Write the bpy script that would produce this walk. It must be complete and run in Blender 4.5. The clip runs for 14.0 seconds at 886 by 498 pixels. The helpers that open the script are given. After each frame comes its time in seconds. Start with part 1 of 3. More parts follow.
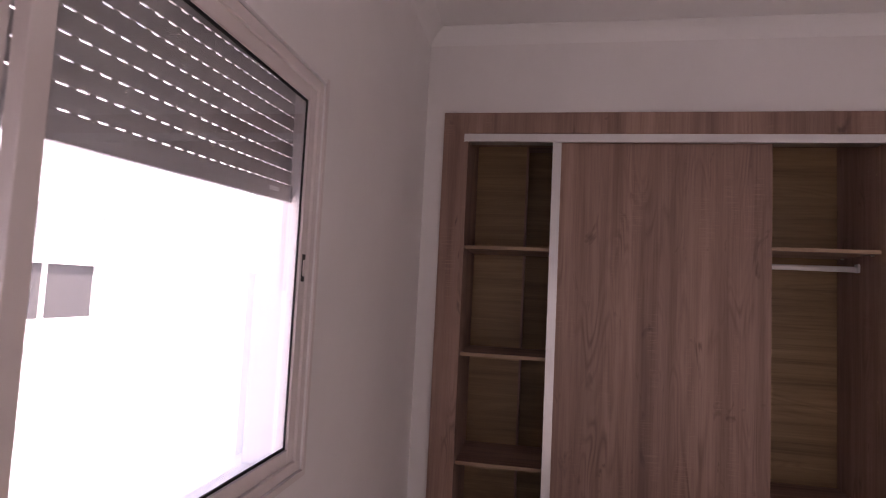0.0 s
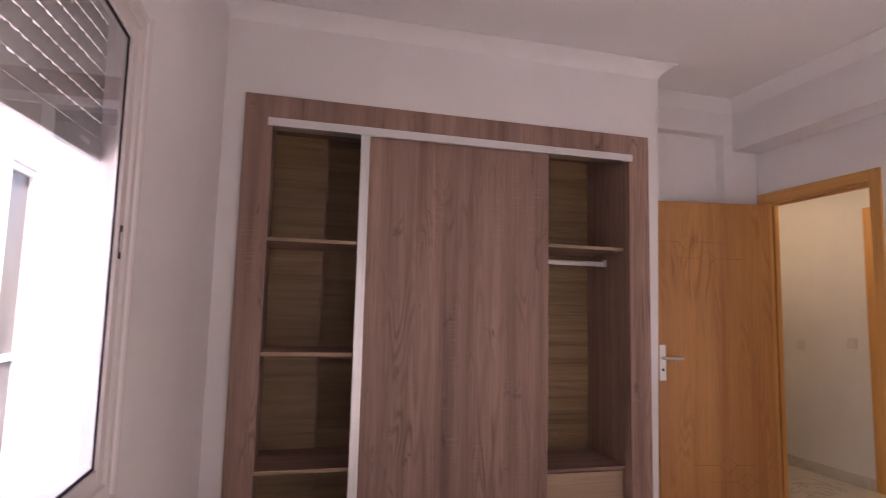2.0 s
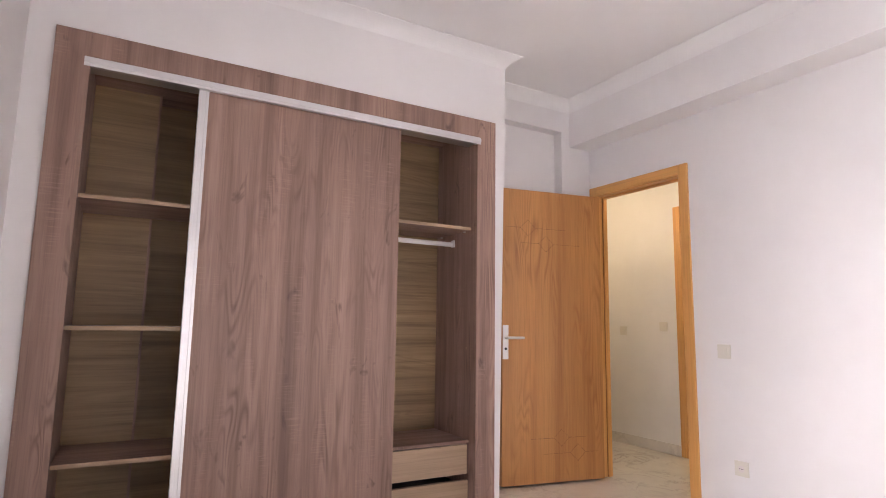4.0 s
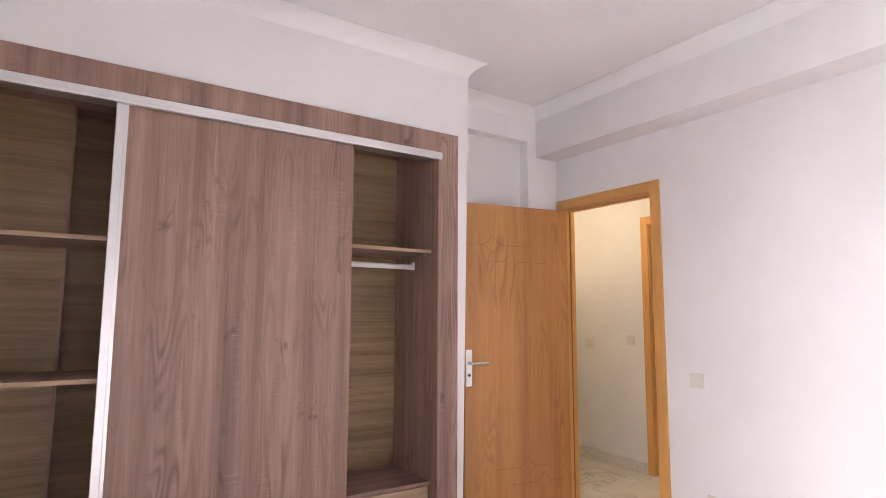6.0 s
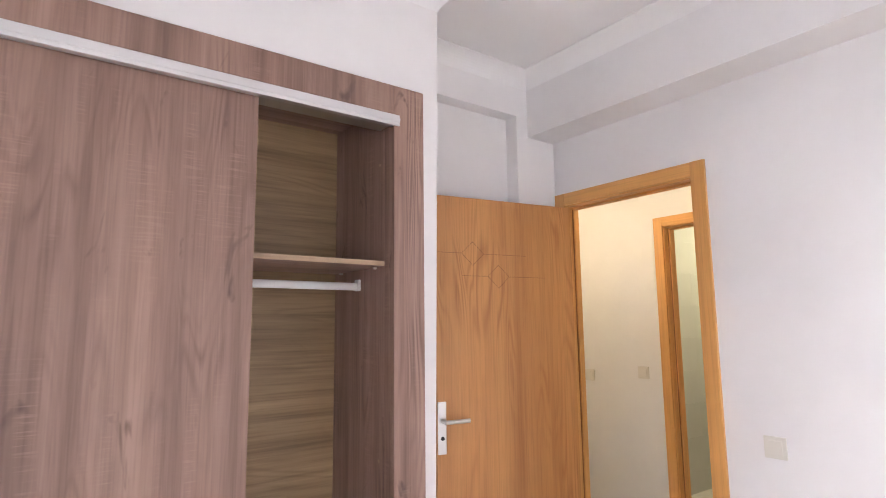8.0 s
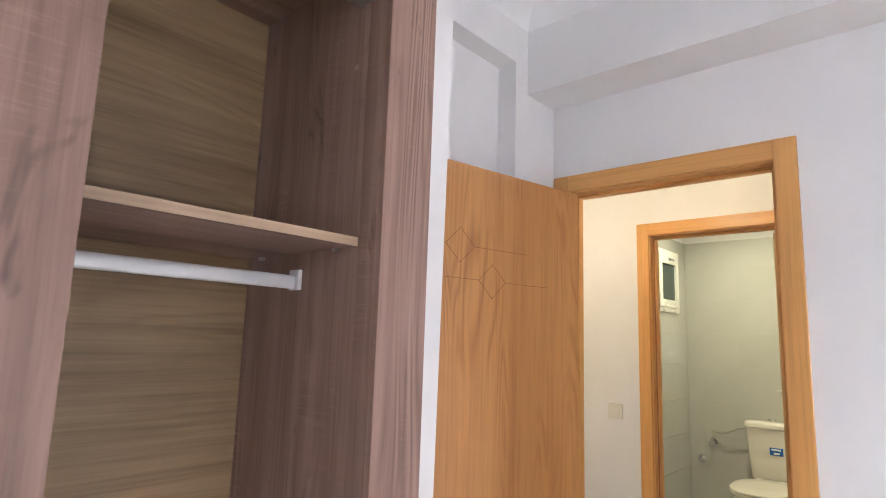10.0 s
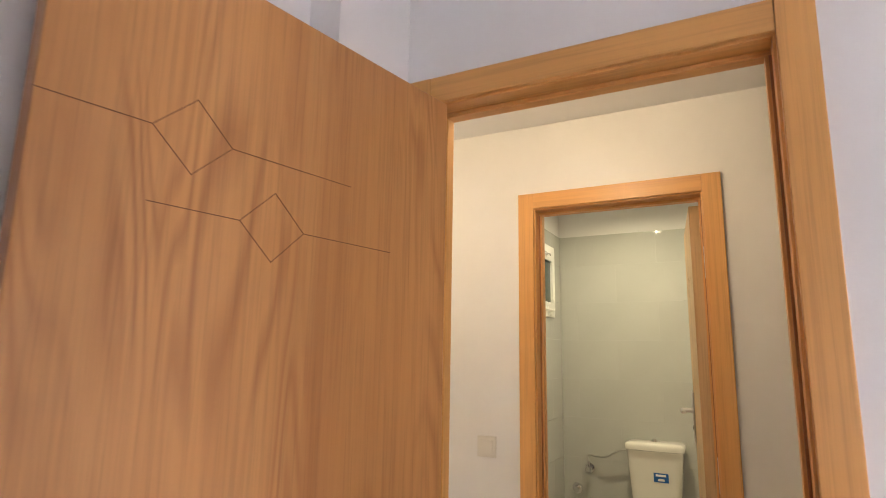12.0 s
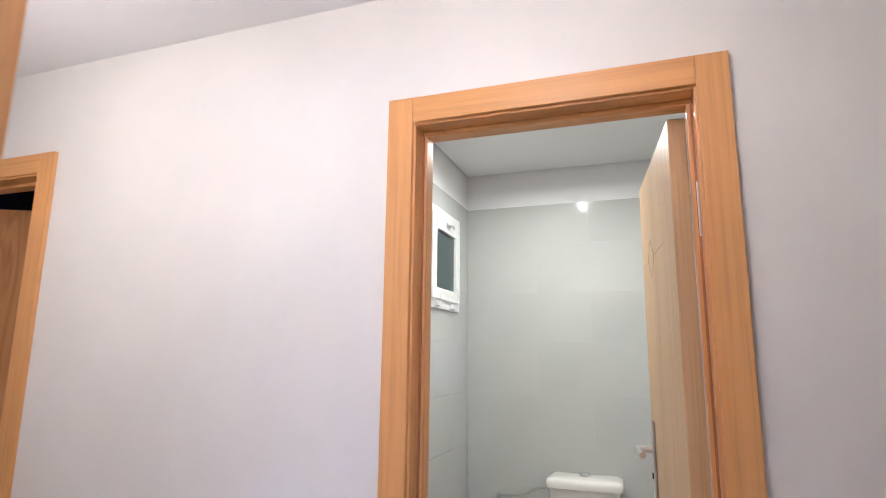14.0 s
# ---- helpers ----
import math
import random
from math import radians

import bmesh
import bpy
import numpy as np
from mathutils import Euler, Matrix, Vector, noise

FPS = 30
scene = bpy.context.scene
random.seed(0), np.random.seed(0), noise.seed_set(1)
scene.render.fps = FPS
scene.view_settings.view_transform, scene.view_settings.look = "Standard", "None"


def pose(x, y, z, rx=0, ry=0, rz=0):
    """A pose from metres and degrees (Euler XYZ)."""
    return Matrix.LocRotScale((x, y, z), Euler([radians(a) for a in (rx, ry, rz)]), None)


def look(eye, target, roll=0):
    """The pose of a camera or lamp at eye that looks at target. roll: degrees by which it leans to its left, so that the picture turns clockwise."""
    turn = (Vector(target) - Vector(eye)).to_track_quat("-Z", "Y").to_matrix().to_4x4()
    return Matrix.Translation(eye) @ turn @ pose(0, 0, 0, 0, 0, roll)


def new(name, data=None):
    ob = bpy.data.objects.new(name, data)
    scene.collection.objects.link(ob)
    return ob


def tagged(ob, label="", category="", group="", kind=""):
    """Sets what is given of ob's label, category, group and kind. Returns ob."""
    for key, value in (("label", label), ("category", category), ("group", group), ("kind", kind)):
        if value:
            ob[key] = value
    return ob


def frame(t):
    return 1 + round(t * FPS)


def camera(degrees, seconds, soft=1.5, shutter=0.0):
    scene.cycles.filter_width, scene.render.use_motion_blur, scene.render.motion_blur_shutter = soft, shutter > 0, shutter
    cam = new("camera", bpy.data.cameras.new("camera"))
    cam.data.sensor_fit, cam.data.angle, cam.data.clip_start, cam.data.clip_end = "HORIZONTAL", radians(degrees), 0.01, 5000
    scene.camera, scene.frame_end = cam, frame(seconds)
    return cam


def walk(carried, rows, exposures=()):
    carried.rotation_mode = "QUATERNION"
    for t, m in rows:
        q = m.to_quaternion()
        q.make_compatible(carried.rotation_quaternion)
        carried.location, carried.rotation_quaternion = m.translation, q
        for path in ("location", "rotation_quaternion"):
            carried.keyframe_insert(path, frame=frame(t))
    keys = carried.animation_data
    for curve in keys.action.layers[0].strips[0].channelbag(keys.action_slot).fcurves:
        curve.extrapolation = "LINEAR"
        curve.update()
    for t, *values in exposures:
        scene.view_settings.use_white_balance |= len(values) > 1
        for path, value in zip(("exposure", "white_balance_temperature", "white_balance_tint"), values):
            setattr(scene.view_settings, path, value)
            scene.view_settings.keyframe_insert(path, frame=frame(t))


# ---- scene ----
cam = camera(76.0, 14.0, 1.0, 0.25)
PATH = [
    (0, (-0.943, -1.293, 1.362), (-1.285, 0.673, 1.506), 2.83),
    (0.5, (-1.036, -1.159, 1.345), (-1.197, 0.829, 1.504), 2.04),
    (1, (-1.160, -1.178, 1.331), (-1.185, 0.813, 1.522), 1.72),
    (1.5, (-1.237, -1.227, 1.309), (-1.051, 0.752, 1.529), 1.56),
    (2, (-1.219, -1.215, 1.272), (-0.709, 0.708, 1.481), 1.37),
    (2.5, (-1.293, -1.122, 1.151), (-0.540, 0.714, 1.405), 0.40),
    (3, (-1.262, -1.095, 1.171), (-0.377, 0.684, 1.402), 0.47),
    (3.5, (-1.245, -1.102, 1.109), (-0.281, 0.633, 1.352), 0.86),
    (3.7, (-1.205, -1.149, 1.058), (-0.238, 0.582, 1.323), 0.84),
    (6, (-1.014, -0.946, 1.306), (0.075, 0.716, 1.529), 0.30),
    (6.5, (-0.860, -0.795, 1.346), (0.233, 0.868, 1.567), 0.0),
    (7, (-0.693, -0.396, 1.425), (0.502, 1.193, 1.645), -1.35),
    (7.5, (-0.575, -0.230, 1.448), (0.627, 1.353, 1.671), -1.21),
    (7.7, (-0.504, -0.185, 1.412), (0.659, 1.422, 1.669), -0.70),
    (9.8, (-0.088, 0.777, 1.460), (1.351, 2.135, 1.752), 1.98),
    (10, (-0.062, 0.855, 1.463), (1.412, 2.172, 1.766), 1.87),
    (10.5, (0.093, 1.006, 1.457), (1.673, 2.189, 1.778), 1.74),
    (11, (0.360, 1.132, 1.449), (2.001, 2.224, 1.786), 1.55),
    (11.5, (0.595, 1.225, 1.460), (2.291, 2.226, 1.810), 1.09),
    (12, (0.799, 1.329, 1.454), (2.538, 2.248, 1.813), 1.00),
    (12.5, (1.062, 1.431, 1.484), (2.837, 2.278, 1.850), 0.84),
    (13, (1.380, 1.465, 1.477), (3.182, 2.252, 1.845), 1.06),
    (13.5, (1.612, 1.512, 1.500), (3.445, 2.222, 1.867), 0.02),
    (14, (1.799, 1.559, 1.490), (3.652, 2.218, 1.854), 0.60),
]
walk(cam, [(t, look(eye, target, roll)) for t, eye, target, roll in PATH], exposures=((0, 2.0, 6900, 38), (1.5, 2.12, 6880, 36), (2, 2.62, 6950, 34), (3, 3.36, 6500, 22), (6.5, 3.60, 6270, 19), (7.5, 3.72, 6160, 17), (10, 3.8, 5750, 11), (11.5, 3.80, 5850, 14), (12, 3.6, 6200, 16), (12.5, 3.73, 5800, 25), (13, 3.95, 4950, 22), (13.5, 4.08, 4570, 22), (14, 3.96, 4680, 25)))

# ---- light and air ----
W = bpy.data.worlds.new("sky")
scene.world = W
W.use_nodes = True
_bg = W.node_tree.nodes["Background"]
_sky = W.node_tree.nodes.new("ShaderNodeTexSky")
_sky.sky_type = 'NISHITA'
_sky.sun_disc = False
SUN_EL, SUN_AZ = radians(62), radians(128)
_sky.sun_elevation, _sky.sun_rotation = SUN_EL, SUN_AZ
W.node_tree.links.new(_sky.outputs[0], _bg.inputs[0])
_bg.inputs[1].default_value = 0.11
_sun = bpy.data.lights.new("sun", 'SUN')
_sun.energy, _sun.angle, _sun.color = 3.4, radians(0.53), (1.0, 0.95, 0.88)
_so = new("sun", _sun)
_so.matrix_world = look((0, 0, 0), (-math.sin(SUN_AZ) * math.cos(SUN_EL), -math.cos(SUN_AZ) * math.cos(SUN_EL), -math.sin(SUN_EL)))


def area(name, eye, target, sx, sy, watts, color, shape='RECTANGLE'):
    d = bpy.data.lights.new(name, 'AREA')
    d.shape, d.size, d.size_y, d.energy, d.color = shape, sx, sy, watts, color
    o = new(name, d)
    o.matrix_world = look(eye, target)
    return o


DAY = area("window_daylight", (-1.588, -0.98, 1.27), (0.8, -2.0, 0.0), 0.80, 0.66, 6.3, (1.0, 0.97, 0.94))
DAY.data.spread = radians(124)
BATH = area("bathroom_lamp", (4.10, 1.91, 2.450), (4.10, 1.91, 0), 0.022, 0.022, 1.15, (1.0, 0.86, 0.50), 'DISK')
BATH.data.spread = radians(172)


# ---- materials ----
def mat(name, base=(0.8, 0.8, 0.8), rough=0.5, metal=0.0):
    m = bpy.data.materials.new(name)
    m.use_nodes = True
    b = m.node_tree.nodes["Principled BSDF"]
    b.inputs["Base Color"].default_value = (*base, 1)
    b.inputs["Roughness"].default_value = rough
    b.inputs["Metallic"].default_value = metal
    return m


def nd(m, kind, **kw):
    n = m.node_tree.nodes.new(kind)
    for k, v in kw.items():
        n.inputs[k.replace("_", " ")].default_value = v
    return n


def ln(m, a, b):
    m.node_tree.links.new(a, b)


def coords(m, scale, rnd=0.0):
    """Object coordinates, stretched, and shifted for each object by its random number."""
    tc = nd(m, "ShaderNodeTexCoord")
    mp = nd(m, "ShaderNodeMapping")
    mp.inputs["Scale"].default_value = scale
    if rnd:
        oi = nd(m, "ShaderNodeObjectInfo")
        cx = nd(m, "ShaderNodeCombineXYZ")
        mu = nd(m, "ShaderNodeMath")
        mu.operation = 'MULTIPLY'
        mu.inputs[1].default_value = rnd
        ln(m, oi.outputs["Random"], mu.inputs[0])
        for i in range(3):
            ln(m, mu.outputs[0], cx.inputs[i])
        ad = nd(m, "ShaderNodeVectorMath")
        ln(m, tc.outputs["Object"], ad.inputs[0])
        ln(m, cx.outputs[0], ad.inputs[1])
        ln(m, ad.outputs[0], mp.inputs[0])
    else:
        ln(m, tc.outputs["Object"], mp.inputs[0])
    return mp.outputs[0]


def noise_tex(m, vec, scale, detail=4.0, rough=0.55, dist=0.0):
    n = nd(m, "ShaderNodeTexNoise", Scale=scale, Detail=detail, Roughness=rough, Distortion=dist)
    ln(m, vec, n.inputs["Vector"])
    return n.outputs["Fac"]


def ramp(m, fac, stops):
    r = nd(m, "ShaderNodeValToRGB")
    e = r.color_ramp.elements
    while len(e) < len(stops):
        e.new(0.5)
    for el, (p, c) in zip(e, stops):
        el.position, el.color = p, (*c, 1)
    ln(m, fac, r.inputs[0])
    return r.outputs[0]


def mixc(m, fac, a, b, mode='MIX'):
    n = nd(m, "ShaderNodeMix")
    n.data_type, n.blend_type = 'RGBA', mode
    if isinstance(fac, float):
        n.inputs[0].default_value = fac
    else:
        ln(m, fac, n.inputs[0])
    for s, v in ((6, a), (7, b)):
        if isinstance(v, tuple):
            n.inputs[s].default_value = (*v, 1)
        else:
            ln(m, v, n.inputs[s])
    return n.outputs[2]


def bump(m, h, strength, dist):
    b = nd(m, "ShaderNodeBump", Strength=strength, Distance=dist)
    ln(m, h, b.inputs["Height"])
    ln(m, b.outputs[0], m.node_tree.nodes["Principled BSDF"].inputs["Normal"])


def P(m, slot):
    return m.node_tree.nodes["Principled BSDF"].inputs[slot]


def grey(v):
    return (v, v, v)


def paint(name, base, rough, mottled=0.04, grain=60.0, relief=0.08):
    m = mat(name, base, rough)
    v = coords(m, (1, 1, 1))
    f = noise_tex(m, v, 1.7, 5.0, 0.6)
    c = ramp(m, f, [(0.3, tuple(x * (1 - mottled) for x in base)), (0.7, tuple(min(1, x * (1 + mottled * 0.5)) for x in base))])
    ln(m, c, P(m, "Base Color"))
    g = noise_tex(m, v, grain, 4.0, 0.6)
    bump(m, g, relief, 0.004)
    rr = ramp(m, noise_tex(m, v, 6.0, 3.0), [(0.3, grey(rough - 0.06)), (0.7, grey(rough + 0.06))])
    ln(m, rr, P(m, "Roughness"))
    return m


def wood(name, light, mid, dark, axis, rough, knots=0.5, streak=18.0, fibre=170.0, figure=0.5, rnd=7.0, saws=0.0, detail=4.0, lo=0.27, hi=0.70, sway=0.13):
    """Oak-like boards: long streaks, fine pores, scattered arched figure and small knots along one axis."""
    def st(a, b):
        s = [a, a, a]
        s[axis] = b
        return tuple(s)
    m = mat(name, mid, rough)
    broad = noise_tex(m, coords(m, st(streak, streak * 0.035), rnd), 1.0, detail, 0.62, 0.15)
    wide = noise_tex(m, coords(m, st(streak * 0.35, streak * 0.012), rnd * 2), 1.0, 2.0, 0.5)
    fine = noise_tex(m, coords(m, st(fibre, fibre * 0.020), rnd), 1.0, 3.0, 0.7)
    c = ramp(m, broad, [(lo, dark), (0.49, mid), (hi, light)])
    shade = ramp(m, wide, [(0.32, grey(1 - sway)), (0.68, grey(1 + sway * 0.9))])
    c = mixc(m, 1.0, c, shade, 'MULTIPLY')
    # arched figure: thin rings, only inside scattered patches
    cont = nd(m, "ShaderNodeMath")
    cont.operation = 'MULTIPLY'
    cont.inputs[1].default_value = 13.0
    ln(m, noise_tex(m, coords(m, st(7.5, 0.95), rnd), 1.0, 1.6, 0.45, 0.5), cont.inputs[0])
    pong = nd(m, "ShaderNodeMath")
    pong.operation = 'PINGPONG'
    pong.inputs[1].default_value = 0.5
    ln(m, cont.outputs[0], pong.inputs[0])
    lines = ramp(m, pong.outputs[0], [(0.0, grey(1.0)), (0.12, grey(0.7)), (0.34, grey(0.0))])
    where = ramp(m, noise_tex(m, coords(m, st(5.5, 1.5), rnd + 3), 1.0, 2.0, 0.5), [(0.50, grey(0.12)), (0.66, grey(1.0))])
    fig = mixc(m, 1.0, lines, where, 'MULTIPLY')
    fx = mixc(m, 1.0, fig, grey(figure), 'MULTIPLY')
    c = mixc(m, fx, c, dark)
    spots = noise_tex(m, coords(m, st(9.0, 3.4), rnd + 1), 1.0, 3.0, 0.6, 1.2)
    knot = ramp(m, spots, [(0.63, grey(0.0)), (0.73, grey(knots))])
    c = mixc(m, knot, c, tuple(x * 0.66 for x in dark))
    saw = noise_tex(m, coords(m, st(9.0, 160.0), rnd), 1.0, 1.0, 0.5)
    sawp = ramp(m, noise_tex(m, coords(m, st(11.0, 2.2), rnd + 5), 1.0, 2.0), [(0.52, grey(0.0)), (0.66, grey(saws))])
    sw = mixc(m, 1.0, ramp(m, saw, [(0.52, grey(0.0)), (0.66, grey(1.0))]), sawp, 'MULTIPLY')
    if saws:
        c = mixc(m, sw, c, tuple(min(1, x * 1.25) for x in light))
    por = ramp(m, fine, [(0.34, grey(0.87)), (0.50, grey(1.0)), (0.72, grey(1.05))])
    c = mixc(m, 1.0, c, por, 'MULTIPLY')
    ln(m, c, P(m, "Base Color"))
    bump(m, fine, 0.12, 0.002)
    ln(m, ramp(m, fine, [(0.3, grey(rough + 0.08)), (0.7, grey(rough - 0.04))]), P(m, "Roughness"))
    return m


M_WALL = paint("white_wall_paint", (0.82, 0.80, 0.80), 0.62)
M_CEIL = paint("ceiling_paint", (0.84, 0.83, 0.83), 0.75, 0.02)
M_HALL = paint("satin_stucco_paint", (0.80, 0.785, 0.76), 0.46, 0.06, 14.0, 0.10)
M_FACADE = paint("white_facade_render", (0.90, 0.89, 0.88), 0.9, 0.02, 40.0, 0.2)
M_OUT_GROUND = paint("pale_concrete", (0.78, 0.77, 0.75), 0.9, 0.1, 30.0, 0.2)
M_WARD = wood("brown_oak_laminate", (0.385, 0.246, 0.194), (0.305, 0.188, 0.146), (0.195, 0.114, 0.088), 2, 0.45, 0.9, 15.0, 150.0, 1.0, 7.0, 0.28, 4.0, 0.30, 0.66)
M_WARD_X = wood("brown_oak_laminate_level", (0.385, 0.246, 0.194), (0.305, 0.188, 0.146), (0.195, 0.114, 0.088), 0, 0.45, 0.4, 13.0, 150.0, 0.6, 7.0, 0.3, 2.5, 0.34, 0.64)
M_BACK = wood("pale_oak_backing", (0.40, 0.275, 0.148), (0.32, 0.215, 0.112), (0.215, 0.138, 0.070), 0, 0.5, 0.15, 26.0, 120.0, 0.45)
M_DRAWER = wood("pale_drawer_front", (0.46, 0.33, 0.22), (0.41, 0.29, 0.19), (0.35, 0.24, 0.155), 0, 0.5, 0.05, 14.0, 120.0, 0.15)
M_DOOR = wood("oak_door_veneer", (0.61, 0.303, 0.106), (0.57, 0.268, 0.089), (0.43, 0.180, 0.055), 2, 0.36, 0.06, 9.0, 130.0, 0.95, 7.0, 0.0, 3.0, 0.27, 0.70, 0.07)
M_CASE_Z = wood("beech_casing_upright", (0.72, 0.380, 0.120), (0.70, 0.360, 0.110), (0.65, 0.32, 0.094), 2, 0.34, 0.03, 6.0, 90.0, 0.10, 7.0, 0.0, 2.5, 0.27, 0.70, 0.04)
M_CASE_Y = wood("beech_casing_level", (0.72, 0.380, 0.120), (0.70, 0.360, 0.110), (0.65, 0.32, 0.094), 1, 0.34, 0.03, 6.0, 90.0, 0.10, 7.0, 0.0, 2.5, 0.27, 0.70, 0.04)
M_LEAF = wood("pale_oak_veneer", (0.66, 0.45, 0.23), (0.63, 0.42, 0.21), (0.57, 0.37, 0.175), 2, 0.4, 0.05, 7.0, 130.0, 0.4)
# browns for raised strips, painting the shade of grooves that aren't cut
M_GROOVE_PALE = mat("groove_shade_pale", (0.42, 0.25, 0.11), 0.7)
M_GROOVE = mat("groove_shade_brown", (0.19, 0.080, 0.026), 0.7)
M_GASKET = mat("black_rubber", (0.012, 0.012, 0.013), 0.6)
M_SEAL = mat("brown_rubber", (0.34, 0.14, 0.05), 0.6)
M_ALU = mat("brushed_aluminium", (0.72, 0.72, 0.73), 0.32, 0.85)
bump(M_ALU, noise_tex(M_ALU, coords(M_ALU, (2, 400, 400)), 1.0, 2.0), 0.05, 0.001)
M_RAIL = mat("matt_anodised_aluminium", (0.74, 0.74, 0.75), 0.5, 0.35)
M_STEEL = mat("satin_nickel", (0.62, 0.61, 0.59), 0.28, 1.0)
M_CHROME = mat("chrome", (0.75, 0.75, 0.76), 0.12, 1.0)
M_LACQ = paint("white_lacquered_aluminium", (0.72, 0.66, 0.65), 0.35, 0.02, 90.0, 0.02)
M_SHUT = paint("grey_shutter_slat", (0.54, 0.52, 0.52), 0.5, 0.03, 60.0, 0.03)
M_PLATE = paint("cream_plastic", (0.72, 0.69, 0.62), 0.35, 0.02, 80.0, 0.02)
M_CERAM = mat("white_glazed_ceramic", (0.80, 0.78, 0.73), 0.08)
P(M_CERAM, "Coat Weight").default_value = 0.6
M_SEAT = mat("white_seat_plastic", (0.78, 0.75, 0.69), 0.2)
M_BLUE = mat("blue_sticker", (0.015, 0.12, 0.42), 0.4)
M_WHITE = mat("white_print", (0.85, 0.85, 0.85), 0.5)
M_HOSE = mat("braided_steel_hose", (0.55, 0.54, 0.52), 0.35, 0.9)
M_PVC = paint("white_pvc", (0.80, 0.80, 0.78), 0.3, 0.01, 80.0, 0.01)
# opaque frosted pane; darkness outside is put into its colour
M_DARKGLASS = mat("frosted_glass_dark_outside", (0.035, 0.06, 0.062), 0.25)
M_OUTGLASS = mat("grey_window_glass", (0.11, 0.105, 0.108), 0.25)
# near-black base colour that carries the shade of enclosed spaces
M_SHADE = mat("near_black_shade", (0.05, 0.05, 0.055), 0.8)
M_LAMP = mat("lamp_glass", (0.9, 0.85, 0.75), 0.4)
P(M_LAMP, "Emission Color").default_value = (1.0, 0.82, 0.55, 1)
P(M_LAMP, "Emission Strength").default_value = 4.0

M_DOME = mat("warm_lamp_dome", (0.9, 0.85, 0.75), 0.4)
P(M_DOME, "Emission Color").default_value = (1.0, 0.78, 0.46, 1)
P(M_DOME, "Emission Strength").default_value = 5.6

M_GLASS = bpy.data.materials.new("clear_glass")
M_GLASS.use_nodes = True
_b = M_GLASS.node_tree.nodes["Principled BSDF"]
_b.inputs["Base Color"].default_value = (0.97, 0.98, 0.98, 1)
_b.inputs["Roughness"].default_value = 0.0
_b.inputs["Transmission Weight"].default_value = 1.0
_b.inputs["IOR"].default_value = 1.45


def marble(name, base, vein, rough):
    m = mat(name, base, rough)
    v = coords(m, (1, 1, 1))
    w = noise_tex(m, v, 3.2, 6.0, 0.62, 1.6)
    line = ramp(m, w, [(0.455, grey(0.0)), (0.50, grey(1.0)), (0.545, grey(0.0))])
    patch = noise_tex(m, v, 1.4, 3.0)
    pk = ramp(m, patch, [(0.42, grey(0.05)), (0.65, grey(0.75))])
    k = mixc(m, 1.0, line, pk, 'MULTIPLY')
    cl = ramp(m, noise_tex(m, v, 5.0, 5.0), [(0.3, tuple(x * 0.90 for x in base)), (0.7, base)])
    ln(m, mixc(m, k, cl, vein), P(m, "Base Color"))
    return m


M_FLOOR = marble("veined_marble_tile", (0.72, 0.68, 0.62), (0.36, 0.33, 0.30), 0.16)
M_TILE = paint("pale_grey_glazed_tile", (0.52, 0.525, 0.50), 0.06, 0.05, 9.0, 0.005)
M_GROUT = mat("pale_grout", (0.60, 0.60, 0.575), 0.5)


# ---- building blocks ----
def B():
    return bmesh.new()


def box(bm, x0, x1, y0, y1, z0, z1, bev=0.0):
    r = bmesh.ops.create_cube(bm, size=1.0)
    vs = r["verts"]
    for v in vs:
        v.co = Vector(((x0 + x1) / 2 + v.co.x * (x1 - x0), (y0 + y1) / 2 + v.co.y * (y1 - y0), (z0 + z1) / 2 + v.co.z * (z1 - z0)))
    if bev:
        es = list({e for v in vs for e in v.link_edges})
        bmesh.ops.bevel(bm, geom=es, offset=bev, segments=2, affect='EDGES', profile=0.6)
    return bm


def cyl(bm, p, q, r, seg=20, r2=None):
    p, q = Vector(p), Vector(q)
    d = q - p
    m = Matrix.Translation((p + q) / 2) @ d.to_track_quat('Z', 'Y').to_matrix().to_4x4()
    bmesh.ops.create_cone(bm, cap_ends=True, segments=seg, radius1=r, radius2=r if r2 is None else r2, depth=d.length, matrix=m)
    return bm


def loft(bm, rings, cap=True):
    """Join rings of points, each with the same count, into a closed skin."""
    vr = [[bm.verts.new(p) for p in ring] for ring in rings]
    n = len(vr[0])
    for a, b in zip(vr, vr[1:]):
        for i in range(n):
            bm.faces.new((a[i], a[(i + 1) % n], b[(i + 1) % n], b[i]))
    if cap:
        bm.faces.new(list(reversed(vr[0])))
        bm.faces.new(vr[-1])
    bmesh.ops.recalc_face_normals(bm, faces=bm.faces[:])
    return bm


def oval(cx, cy, z, rx, ry, n=28, power=2.0):
    out = []
    for i in range(n):
        a = 2 * math.pi * i / n
        c, s = math.cos(a), math.sin(a)
        out.append((cx + rx * math.copysign(abs(c) ** (2 / power), c), cy + ry * math.copysign(abs(s) ** (2 / power), s), z))
    return out


def tube(bm, pts, r, seg=10):
    """A bent round rod through the points."""
    pts = [Vector(p) for p in pts]
    rings = []
    for i, p in enumerate(pts):
        d = (pts[min(i + 1, len(pts) - 1)] - pts[max(i - 1, 0)]).normalized()
        q = d.to_track_quat('Z', 'Y')
        rings.append([p + q @ Vector((r * math.cos(2 * math.pi * k / seg), r * math.sin(2 * math.pi * k / seg), 0)) for k in range(seg)])
    return loft(bm, rings)


